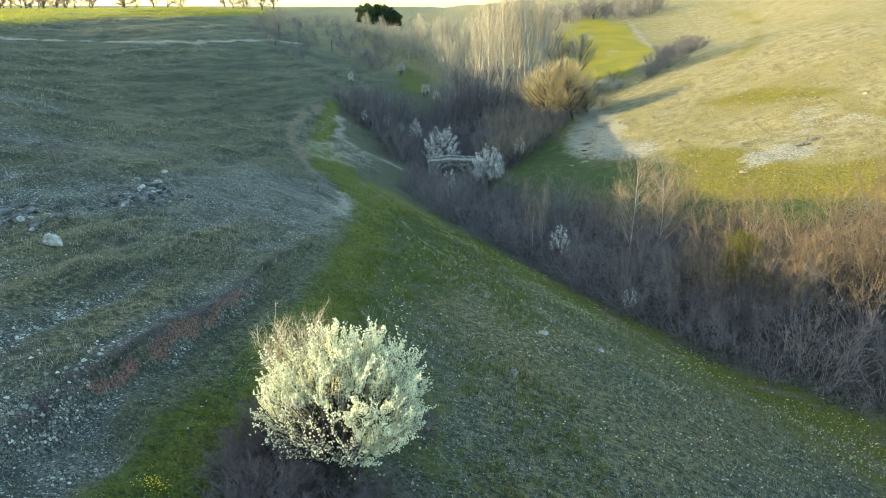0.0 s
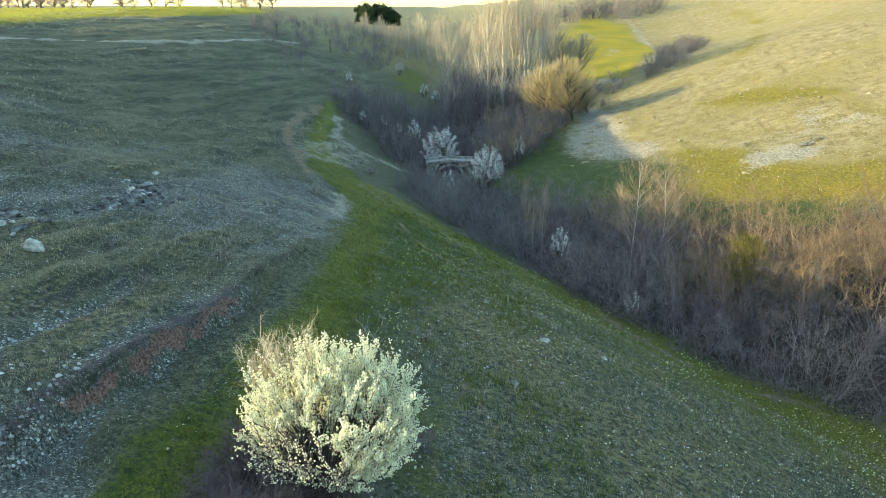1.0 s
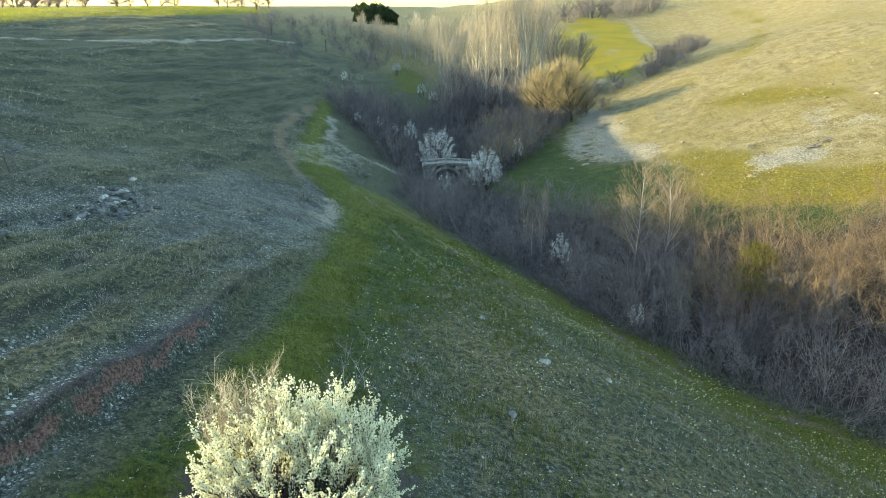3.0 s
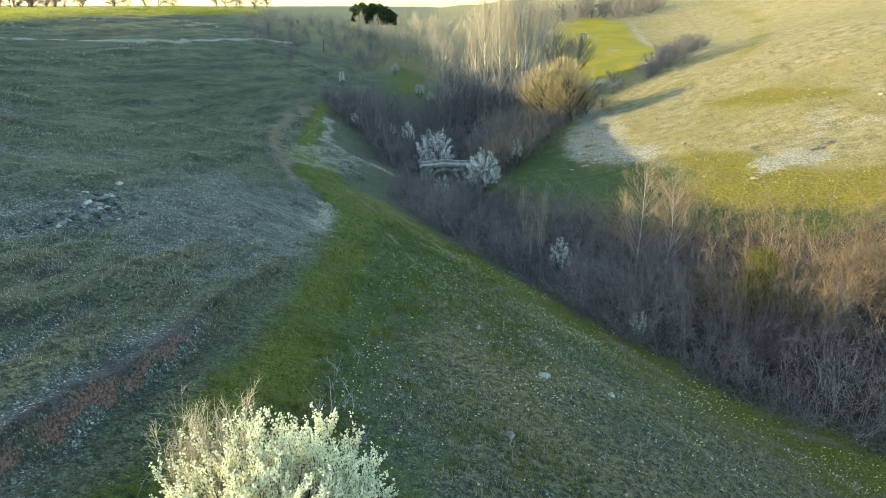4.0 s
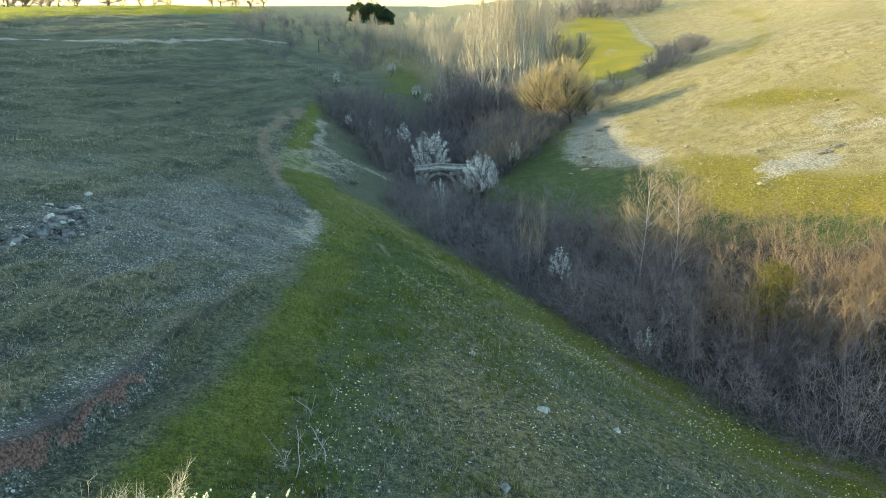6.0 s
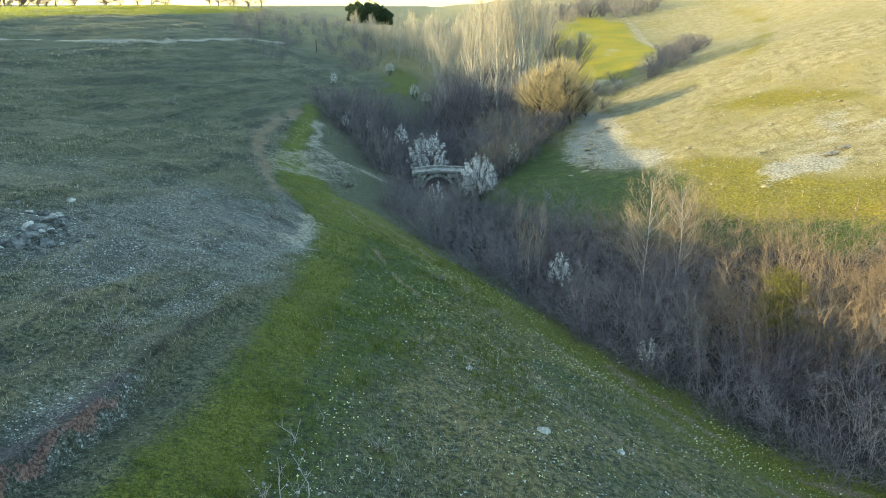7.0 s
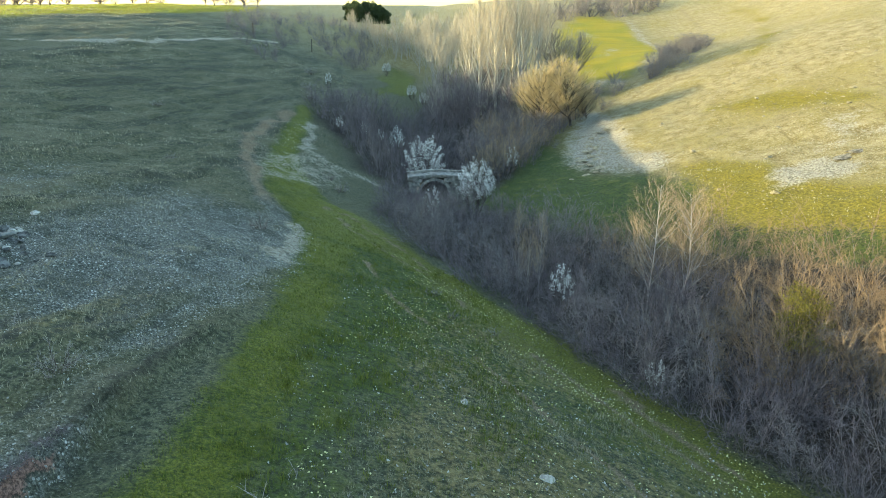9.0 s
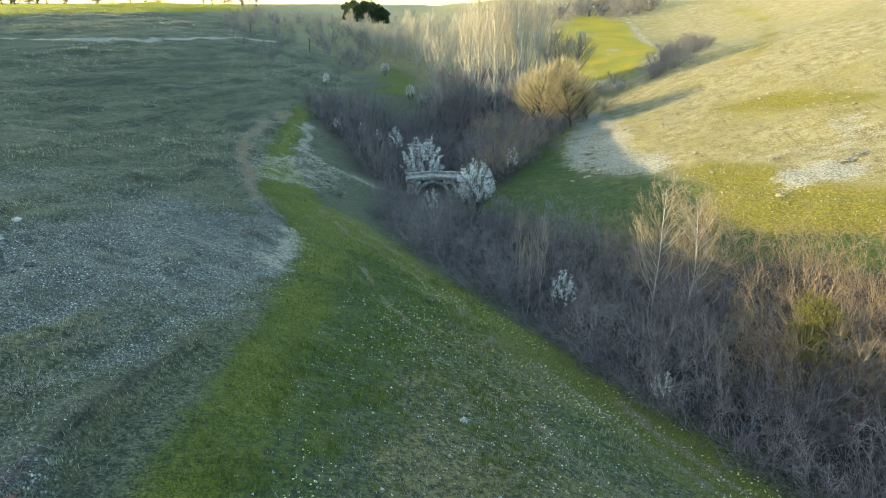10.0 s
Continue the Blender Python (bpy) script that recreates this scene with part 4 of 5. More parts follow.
# ---- flowering trees ----
def blossom_meshes(seed, height, width, count, petal, petals, limbs=60, shoots_each=9, bare_side=None, low=0.42, broad=2.0, loose=0.9):
    """A flowering plum: trunk with limbs reaching to a rounded crown, shoots, and flower clusters strung along them."""
    rng = random.Random(seed)
    tr, tw, fl = Tubes(), Tubes(), Blobs()
    half = Vector((0.44 * width, 0.44 * width, height * (1 - low) * 0.86))
    mid = height * low
    forks = []
    for k in range(5):
        a = k * 1.256 + rng.uniform(-0.4, 0.4)
        pts = sway(rng, Vector((math.cos(a) * 0.1, math.sin(a) * 0.1, -0.15)), Vector((math.cos(a) * 0.5, math.sin(a) * 0.5, 1)), height * 0.32, 3, 0.08)
        tr.add(pts, thinning(0.055 * height / 4, 4, 0.6), 5)
        forks.append(pts[2:])
    lines = []
    for k in range(limbs):
        up = -0.32 + 1.30 * (k + 0.5) / limbs
        a = k * 2.39996
        flat = max(0.0, 1 - min(1, abs(up)) ** broad) ** (1 / broad) * (1 + (0.9 * up if broad > 2 and up < 0 else 0))
        if broad > 2 and up > 0.62:
            flat *= rng.random() ** 0.5
        r = rng.uniform(0.82, 1.08)
        goal = Vector((math.cos(a) * flat * half.x, math.sin(a) * flat * half.y, mid + min(up, 1) * (half.z if up > 0 else min(mid * 0.8, half.z * 1.5))))
        goal = Vector((goal.x * r, goal.y * r, mid + (goal.z - mid) * r))
        f = min(forks, key=lambda q: (q[-1] - goal).length + rng.uniform(0, 0.4))
        p = f[0].lerp(f[1], rng.random())
        pts = [p]
        for n in (1, 2, 3, 4):
            q = p.lerp(goal, n / 4)
            q.z += 0.10 * height * math.sin(math.pi * n / 4) * (0.5 if up > 0.4 else -0.1)
            pts.append(q + Vector((rng.gauss(0, 0.04), rng.gauss(0, 0.04), rng.gauss(0, 0.04))) * width / 3)
        tr.add(pts, thinning(0.020 * height / 4, 5, 0.4), 4)
        lines.append(pts[2:])
        for _ in range(shoots_each):
            g = rng.uniform(1.6, 3.99)
            m = int(g)
            q = pts[m].lerp(pts[m + 1], g - m)
            w = lean(rng, (pts[m + 1] - pts[m]).normalized(), rng.uniform(0.2, 0.95)) + Vector((0, 0, 0.5))
            sh = sway(rng, q, w, rng.uniform(0.05, 0.125) * width, 3, 0.1, 0.1)
            tw.add(sh, thinning(0.008 * height / 4, 4, 0.4), 3)
            lines.append(sh)
    weight = [sum((q - p).length for p, q in zip(s[:-1], s[1:])) for s in lines]
    made = 0
    while made < count:
        for s in rng.choices(lines, weight, k=500):
            f = rng.uniform(0.1, 1.0) * (len(s) - 1)
            i = min(int(f), len(s) - 2)
            q = s[i].lerp(s[i + 1], f - i)
            d = Vector((q.x, q.y, q.z - mid))
            shell = math.hypot(math.hypot(d.x, d.y) / half.x, d.z / half.z)
            if rng.random() > float(ramp(0.30, 0.80, shell)) + 0.06:
                continue
            if bare_side and d.normalized().dot(bare_side) > 0.70 and rng.random() < 0.86:
                continue
            j = petal * loose
            fl.flower(rng, (q.x + rng.gauss(0, j), q.y + rng.gauss(0, j), q.z + rng.gauss(0, j)), petal * rng.uniform(0.6, 1.3))
            made += 1
    return tr.mesh("trunk", BARK_DARK), tw.mesh("crown", TWIG_BRAMBLE), fl.mesh("blossom", petals)


plant("blossom_tree", blossom_meshes(101, 3.3, 3.6, 60000, 0.0175, PETALS, 190, 18, Vector((-0.40, -0.90, -0.15)).normalized(), 0.45, 2.9), -1.88, 11.3,
      "wild plum in full white blossom with brown bare twigs below", "tree")
WILD_PLUMS = "wild plums in blossom"
bloom = plant("blossom_tree", blossom_meshes(102, 5.6, 3.5, 3000, 0.036, PETALS_DULL, 36, 8, None, 0.60, 2.0, 2.4), 4.4, 66.0,
              "white blossoming wild plum beside the stone bridge", "tree", WILD_PLUMS)
bloom2 = plant("blossom_tree", blossom_meshes(103, 6.0, 4.4, 2600, 0.036, PETALS_DULL, 32, 7, None, 0.56, 2.0, 2.4), -0.2, 72.0,
               "tall white blossoming wild plum behind the stone bridge", "tree", WILD_PLUMS)
bloom3 = plant("blossom_tree", blossom_meshes(104, 3.1, 1.5, 520, 0.026, PETALS_DULL, 16, 5, None, 0.55, 2.0, 2.0), 7.9, 43.6,
               "small white blossoming bush in the thicket", "tree", WILD_PLUMS)
for src, x, y, s, r in ((bloom3, 9.9, 33.2, 0.7, 70), (bloom3, -3.4, 85, 1.5, 10), (bloom3, -9.6, 84, 0.75, 120), (bloom3, -7.2, 86, 0.8, 220),
                        (bloom3, -5.4, 87, 0.8, 300), (bloom3, -13.8, 105, 0.9, 50), (bloom2, -3.2, 127, 0.6, 90), (bloom2, -1.0, 123, 0.55, 170),
                        (bloom2, -9.0, 150, 0.6, 10), (bloom3, 9.0, 80, 1.3, 40), (bloom3, 0.6, 63.6, 1.2, 90)):
    c = copy_thing(src, pose(x, y, zat(x, y) - 0.05, 0, 0, r))
    c.scale = (s * 0.8, s * 0.8, s * 0.8)

# undergrowth round the near plum
plant("dry_shrub", shrub_meshes(110, 2.75, 0.42, 38, TWIG_TAN, BARK_PALE, 26, 0.32, 0.08, 5, 0.55, 0.62), -2.9, 12.3, "dry leafless shrub with tan twigs behind the plum", "shrub")
bramble = plant("bramble", shrub_meshes(111, 1.4, 1.7, 36, TWIG_BRAMBLE, BARK_SHRUB, 13, 0.42, 0.3, 4), -2.9, 10.7,
                "low purple-brown bramble tangle in the turf", "shrub", "low brambles")
for x, y, s, r in ((-3.4, 12.0, 0.8, 110), (-3.7, 10.9, 0.8, 200), (-3.1, 11.6, 1.0, 290), (-3.5, 11.3, 0.85, 60), (-2.2, 10.3, 1.0, 140), (-3.1, 9.9, 0.95, 220), (-1.3, 10.4, 0.8, 300), (-2.2, 11.4, 1.0, 10), (-3.6, 10.4, 0.7, 170), (-1.0, 12.9, 0.55, 20), (-0.5, 13.6, 0.45, 90), (-2.6, 9.2, 0.7, 250),
                   (-2.9, 9.4, 0.9, 40), (-2.2, 9.0, 0.8, 190), (-1.7, 9.4, 0.8, 110), (-3.5, 9.7, 0.8, 280), (-3.3, 9.0, 0.6, 330)):
    c = copy_thing(bramble, pose(x, y, zat(x, y) - 0.05, 0, 0, r))
    c.scale = (s, s, s)
rng = random.Random(37)
for k in range(20):
    y = 10.6 + 0.5 * k
    x = float(np.interp(y, [p[1] for p in RED_BANK], [p[0] for p in RED_BANK])) - 0.27 + rng.gauss(0, 0.05)
    c = copy_thing(bramble, pose(x, y, zat(x, y) - 0.04, 0, 0, 67 * k))
    s = rng.uniform(0.13, 0.26)
    c.scale = (s, s * 1.3, s * 0.8)
sapling = plant("sapling", shrub_meshes(112, 1.2, 0.6, 3, TWIG_GREY, BARK_GREY, 4, 0.6), -2.2, 16.9, "thin leafless grey sapling in the grass", "sapling", "saplings in the meadow")
for x, y, s, r in ((-1.75, 17.4, 0.9, 40), (-2.3, 19.2, 0.7, 100), (-1.9, 20.4, 0.5, 200), (-9.5, 24.5, 0.45, 30)):
    c = copy_thing(sapling, pose(x, y, zat(x, y) - 0.03, 0, 0, r))
    c.scale = (s, s, s)
plant("bare_sapling", shrub_meshes(113, 1.7, 0.8, 4, TWIG_PURPLE, BARK_DARK, 6, 0.8), -17.3, 30.1, "dark leafless sapling alone on the slope", "sapling")
heath = plant("low_shrub", shrub_meshes(114, 0.9, 1.1, 20, TWIG_GREY, BARK_DARK, 7, 0.8), -7.8, 41.0, "low grey leafless shrub on the stony bank", "shrub", "low shrubs on the slope")
for x, y, s, r in ((-7.4, 22.2, 0.8, 30), (-8.6, 19.0, 0.5, 80), (-10.5, 21.5, 0.5, 130), (-0.6, 19.6, 0.5, 90), (-1.5, 16.2, 0.5, 40), (1.6, 36.0, 0.5, 20), (0.8, 39.0, 0.6, 120), (3.5, 35.4, 0.5, 220), (-6.4, 60, 1.0, 10), (-7.6, 62, 0.9, 60),
                   (-16, 52, 0.6, 0), (-22, 66, 0.8, 0), (-14.2, 92, 1.4, 50), (-15.5, 98, 1.3, 150), (-17, 110, 1.4, 250)):
    c = copy_thing(heath, pose(x, y, zat(x, y) - 0.04, 0, 0, r))
    c.scale = (s, s, s)


# ---- leafy shrubs, pines and far trees ----
def leafy_meshes(seed, height, width, count, leaf, leaves, lobes=9, low=0.15):
    """An evergreen: short stems and uneven clumps of leaves."""
    rng = random.Random(seed)
    tr, le = Tubes(), Blobs()
    clumps = []
    for k in range(lobes * 2):
        a, rr = rng.uniform(0, 6.283), rng.uniform(0, 0.36) * width
        c = Vector((math.cos(a) * rr, math.sin(a) * rr, height * rng.uniform(low + 0.1, 0.85)))
        clumps.append((c, rng.uniform(0.08, 0.19) * width))
        tr.add([Vector((0, 0, -0.1)), Vector((c.x * 0.3, c.y * 0.3, c.z * 0.5)), c], [0.012 * width, 0.008 * width, 0.004 * width], 5)
    for _ in range(count):
        c, r = rng.choice(clumps)
        d = Vector((rng.gauss(0, 1), rng.gauss(0, 1), rng.gauss(0, 0.85))).normalized() * r * rng.uniform(0.35, 1.15)
        le.leaf(rng, c + d, leaf * rng.uniform(0.6, 1.3))
    return tr.mesh("trunk", BARK_DARK), le.mesh("crown", leaves)


for x, y, r in ((-1.6, 66.2, 30), (-0.7, 65.9, 130), (-2.4, 66.5, 250), (0.3, 65.2, 70), (3.0, 65.0, 10), (-3.2, 66.9, 180), (1.8, 64.6, 90), (4.4, 64.8, 200), (5.6, 64.4, 320), (3.8, 63.6, 150), (-0.2, 64.2, 20)):
    copy_thing(purple[0], pose(x, y, zat(x, y) - 0.05, 0, 0, r)).scale = (0.5, 0.5, 0.5)
for x, y, r in ((11.6, 39.6, 30), (12.6, 39.2, 130), (13.6, 38.8, 250), (12.0, 40.6, 70), (13.2, 40.2, 10), (14.4, 39.4, 300)):
    copy_thing(purple[2], pose(x, y, zat(x, y) - 0.05, 0, 0, r)).scale = (1.2, 1.2, 1.35)
for x, y, r in ((14.2, 30.9, 10), (15.0, 30.8, 80), (15.9, 31.2, 150), (14.4, 31.9, 220)):
    copy_thing(purple[0], pose(x, y, zat(x, y) - 0.05, 0, 0, r)).scale = (1.1, 1.1, 1.2)
for x, y, r in ((14.4, 33.0, 10), (15.8, 32.0, 80), (15.3, 33.6, 150), (16.6, 33.0, 220), (13.8, 32.4, 300)):
    copy_thing(sun_orange[1], pose(x, y, zat(x, y) - 0.05, 0, 0, r)).scale = (1.1, 1.1, 1.25)
for x, y, r in ((-1.9, 66.5, 10), (-1.3, 66.4, 80), (-2.4, 66.8, 150), (2.9, 66.3, 220), (-0.8, 66.6, 300)):
    copy_thing(purple[2], pose(x, y, zat(x, y) - 0.05, 0, 0, r)).scale = (0.45, 0.45, 0.5)
ivy = plant("evergreen_shrub", leafy_meshes(130, 5.2, 2.9, 3800, 0.036, LEAF_GREEN, 12, 0.38), 15.0, 32.5, "yellow-green leafy evergreen shrub among bare twigs", "shrub", "evergreen shrubs")
c = copy_thing(ivy, pose(16.2, 34.0, zat(16.2, 34.0) - 0.05, 0, 0, 100))
c.scale = (0.9, 0.9, 0.95)
pine = plant("pine_tree", leafy_meshes(131, 8.0, 7.4, 3600, 0.36, NEEDLES, 24, -0.08), -28.0, 268, "dark green pine in a clump on the plain", "tree", "pine clump")
for x, y, s in ((-24.5, 270, 1.0), (-21.5, 268, 0.95), (-18.5, 272, 0.8), (-25, 276, 1.0), (-30.5, 272, 0.85), (-27, 264, 0.9), (-22, 276, 0.95), (-16.8, 268, 0.6)):
    c = copy_thing(pine, pose(x, y, zat(x, y) - 0.1, 0, 0, x * 40))
    c.scale = (s, s, s)
far_tree = [plant("far_tree", tree_meshes(140 + k, 7.0, 4.2, 0.22, 20, 6, TWIG_PURPLE, BARK_DARK, 1.0, 0.04, 0.2, 7.0, 2), *p,
                  "dark bare tree at the far edge of the plateau field", "tree", "trees on the plateau") for k, p in enumerate([(-128, 232), (-60, 240)])]
rng = random.Random(9)
for k in range(40):
    x, y = rng.choice([-178, -170, -164, -158, -152, -146, -138, -132, -118, -112, -96, -74, -66]) + rng.uniform(-4, 4), rng.uniform(240, 285)
    c = copy_thing(far_tree[k % 2], pose(x, y, zat(x, y) - 0.1, 0, 0, 50 * k))
    s = rng.uniform(0.55, 1.0)
    c.scale = (s, s, s)
hedge_kinds = [plant("hedge_bush", shrub_meshes(150 + k, 2.8, 2.4, 18, TWIG_ASH, BARK_SHRUB, 8, 1.5, 0.18, 3), *p, "grey leafless hedge bush", "shrub", "hedge bushes")
               for k, p in enumerate([(-34, 150), (38, 118)])]
joined("rim_scrub", far_kinds, [(-42, 172), (-38, 140), (-34, 126), (-28, 112), (-24, 104), (-21, 106), (-22, 122), (-25, 150), (-34, 176)], 70, 6, 1.5, (0.3, 0.75), "dark leafless scrub along the plateau rim", "scrub")
strew(hedge_kinds, [(33, 115), (40, 117), (46, 127), (53, 144), (59, 161), (55, 164), (44, 142), (35, 121)], 60, 7, 1.3, (0.5, 1.0))
strew(hedge_kinds, [(46, 232), (58, 220), (68, 226), (74, 240), (64, 262), (46, 262)], 26, 8, 3.4, (1.2, 2.2))
strew(hedge_kinds, [(18, 215), (34, 206), (46, 232), (40, 262), (16, 250)], 28, 11, 3.6, (1.2, 2.2))
strew(hedge_kinds, [(18, 110), (24, 104), (28, 112), (34, 116), (30, 122), (20, 122)], 14, 12, 2.0, (0.5, 0.9))


# ---- stone bridge ----
def block(bm, cx, cy, cz, sx, sy, sz, turn, rng, wear=0.012):
    """One worn block of masonry, its corners uneven."""
    m = Matrix.Translation((cx, cy, cz)) @ Matrix.Rotation(turn, 4, "Y") @ Matrix.Diagonal((sx, sy, sz, 1))
    made = bmesh.ops.create_cube(bm, size=1.0, matrix=m)["verts"]
    for v in made:
        v.co += Vector((rng.gauss(0, wear), rng.gauss(0, wear), rng.gauss(0, wear)))


def build_bridge():
    rng = random.Random(5)
    b = thing("stone_bridge", 0.75, 68.0, -6.35, "old grey stone footbridge with a single round arch", "bridge", turn=4)
    inner, ring, half, deep = 1.32, 0.24, 0.95, 0.30
    # arch stones
    n = 15
    for side in (-1, 1):
        for k in range(n):
            a = math.pi * (k + 0.5) / n
            bm = bmesh.new()
            r = inner + ring / 2
            block(bm, -math.cos(a) * r, side * half, math.sin(a) * r, ring, 0.30, math.pi * r / n * 0.95, a, rng)
            part("arch_stone", bm, STONE_GREY, b)
    # vault, spandrels and deck
    bm = bmesh.new()
    for k in range(12):
        a0, a1 = math.pi * k / 12, math.pi * (k + 1) / 12
        q = [bm.verts.new((-math.cos(a) * rr, yy, math.sin(a) * rr)) for a in (a0, a1) for rr in (inner, inner + 0.2) for yy in (-half + 0.1, half - 0.1)]
        for f in ((0, 1, 5, 4), (2, 6, 7, 3), (0, 4, 6, 2), (1, 3, 7, 5)):
            bm.faces.new([q[i] for i in f])
    part("vault", bm, MORTAR, b)
    for side in (-1, 1):
        for row in range(6):
            z0 = -0.6 + row * 0.36
            x = -2.2
            while x < 3.4:
                w = rng.uniform(0.35, 0.65)
                cx, cz = x + w / 2, z0 + 0.18
                top = 1.62 - 0.07 * max(0.0, cx) - 0.08 * max(0.0, -cx)
                if math.hypot(max(abs(cx) - w / 2, 0), max(cz, 0)) > inner + ring - 0.06 and cz + 0.1 < top:
                    bm = bmesh.new()
                    block(bm, cx, side * (half - 0.02), cz, w * 0.96, 0.24, 0.34, 0, rng)
                    part("wall_stone", bm, STONE_GREY, b)
                x += w
    for k in range(13):
        x = -2.3 + k * 0.45
        zt = 1.66 - 0.07 * max(0.0, x) - 0.08 * max(0.0, -x)
        bm = bmesh.new()
        block(bm, x + 0.225, 0, zt, 0.47, 2 * half - 0.1, 0.16, 0, rng, 0.01)
        part("deck_slab", bm, STONE_GREY, b)
    for side in (-1, 1):
        x = -2.2
        while x < 3.4:
            w = rng.uniform(0.5, 0.9)
            cx = x + w / 2
            zt = 1.82 - 0.07 * max(0.0, cx) - 0.08 * max(0.0, -cx)
            bm = bmesh.new()
            block(bm, cx, side * half, zt, w * 0.97, 0.30, 0.20, math.atan(0.07 if cx > 0 else -0.08), rng)
            part("coping_stone", bm, STONE_GREY, b)
            x += w


build_bridge()


# ---- rocks and posts ----
def rock(name, x, y, size, label, material=STONE_PALE, flat=0.7, seed=0, group="", long=1.0, turn=0.0):
    """A broken stone: a ball cut by random planes, then roughened."""
    rng = random.Random(seed)
    bm = bmesh.new()
    bmesh.ops.create_icosphere(bm, subdivisions=3, radius=0.5)
    cuts = [(Vector((rng.gauss(0, 1), rng.gauss(0, 1), rng.gauss(0, 0.8))).normalized(), rng.uniform(0.22, 0.42)) for _ in range(13)]
    off = Vector((rng.uniform(0, 99), rng.uniform(0, 99), rng.uniform(0, 99)))
    for v in bm.verts:
        for n, d in cuts:
            over = v.co.dot(n) - d
            if over > 0:
                v.co -= n * over
        v.co += v.co.normalized() * (0.05 * noise.noise(v.co * 5 + off) + 0.035 * noise.noise(v.co * 13 + off))
        v.co = Vector((v.co.x * long, v.co.y, v.co.z * flat)) * size * 1.25
        v.co.z = max(v.co.z, -0.2 * size * flat)
    me = bpy.data.meshes.new(name)
    bm.to_mesh(me)
    bm.free()
    me.materials.append(material)
    ob = new(name, me)
    ob.matrix_basis = pose(x, y, zat(x, y) + 0.10 * size * flat, rng.gauss(0, 6), rng.gauss(0, 6), turn)
    return tagged(ob, label, "rock", group)


rock("boulder", -11.9, 19.7, 0.52, "pale limestone boulder on the stony slope", seed=1, flat=0.9)
rock("boulder", 2.15, 18.1, 0.26, "small grey boulder in the meadow", STONE_GREY, seed=2)
rock("boulder", 3.7, 22.5, 0.34, "pale boulder in the meadow", seed=3)
rock("boulder", 1.8, 26.1, 0.26, "flat pale stone in the meadow", seed=4, flat=0.5)
rock("boulder", 5.9, 22.6, 0.24, "small pale stone beside the track", seed=5, flat=0.6)
OUTCROP = "outcrops on the slope"
rng = random.Random(33)
for k, (x, y, s) in enumerate([(-15.2, 22.5, 0.6), (-14.6, 22.9, 0.5), (-14.0, 23.1, 0.45), (-14.0, 21.4, 0.5), (-13.4, 21.3, 0.4), (-15.6, 23.6, 0.5), (-16.4, 23.2, 0.6),
                               (-12.8, 26.2, 0.6), (-12.6, 27.2, 0.7), (-12.8, 28.2, 0.6), (-13.1, 29.2, 0.65), (-13.4, 30.4, 0.6), (-12.2, 28.3, 0.6), (-13.8, 31.2, 0.6)]):
    rock("outcrop", x, y, s, "grey weathered rock outcrop on the slope", STONE_ROUGH, 0.55, 20 + k, OUTCROP, 1.35, 60 + rng.gauss(0, 35))
    for n in range(9):
        rock("broken_stone", x + rng.gauss(0, 0.6), y + rng.gauss(0, 0.7), rng.uniform(0.10, 0.34), "broken grey stone lying at the outcrop", STONE_ROUGH if n % 5 else STONE_PALE, 0.7, 300 + 10 * k + n, "broken stones at the outcrops", 1.2, rng.uniform(0, 360))
for k, (x, y, s) in enumerate([(31.4, 58.7, 0.9), (32.6, 59.0, 0.8)]):
    rock("rock_ledge", x, y, s, "overhanging rock ledge on the golden hill, darkened for its shadow", STONE_DARK, 0.22, 40 + k, "ledges on the hill", 2.6, 14)
rng = random.Random(31)
for k in range(60):
    x, y = rng.uniform(22, 50), rng.uniform(54, 96)
    rock("hill_stone", x, y, rng.uniform(0.18, 0.55), "pale weathered stone on the golden hill", STONE_TAN, 0.55, 60 + k, "stones on the hill", 1.2, rng.uniform(0, 360))
for k in range(60):
    t = rng.random()
    x, y = 15.8 + 4.8 * t + rng.gauss(0, 0.9), 74 + 17 * t + rng.gauss(0, 1.8)
    rock("flat_rock", x, y, rng.uniform(0.35, 1.0) * rng.uniform(0.6, 1.2), "pale flat limestone slab on the bank", STONE_TAN, 0.13, 190 + k, "slabs on the bank", 1.7, 60 + rng.gauss(0, 20))


def post(x, y, h, label):
    t = Tubes()
    t.add([Vector((0, 0, -0.3)), Vector((0.02, 0, h * 0.6)), Vector((0.03, 0.02, h))], [0.09, 0.085, 0.08], 7)
    ob = new("wooden_post", t.mesh("wooden_post", BARK_DARK))
    ob.matrix_basis = pose(x, y, zat(x, y))
    tagged(ob, label, "post", "posts by the upper path")


post(-21.6, 138.0, 2.4, "dark weathered wooden post on the slope")
post(-29.5, 128.5, 1.8, "dark weathered wooden post on the slope")


# ---- ground litter: stones, grass and flowers ----
def scatter_points(seed, count, x0, x1, y0, y1, chance):
    r = np.random.RandomState(seed)
    x, y = r.uniform(x0, x1, count), r.uniform(y0, y1, count)
    ok = r.rand(count) < chance(x, y)
    return x[ok], y[ok], ground_height(x[ok], y[ok])


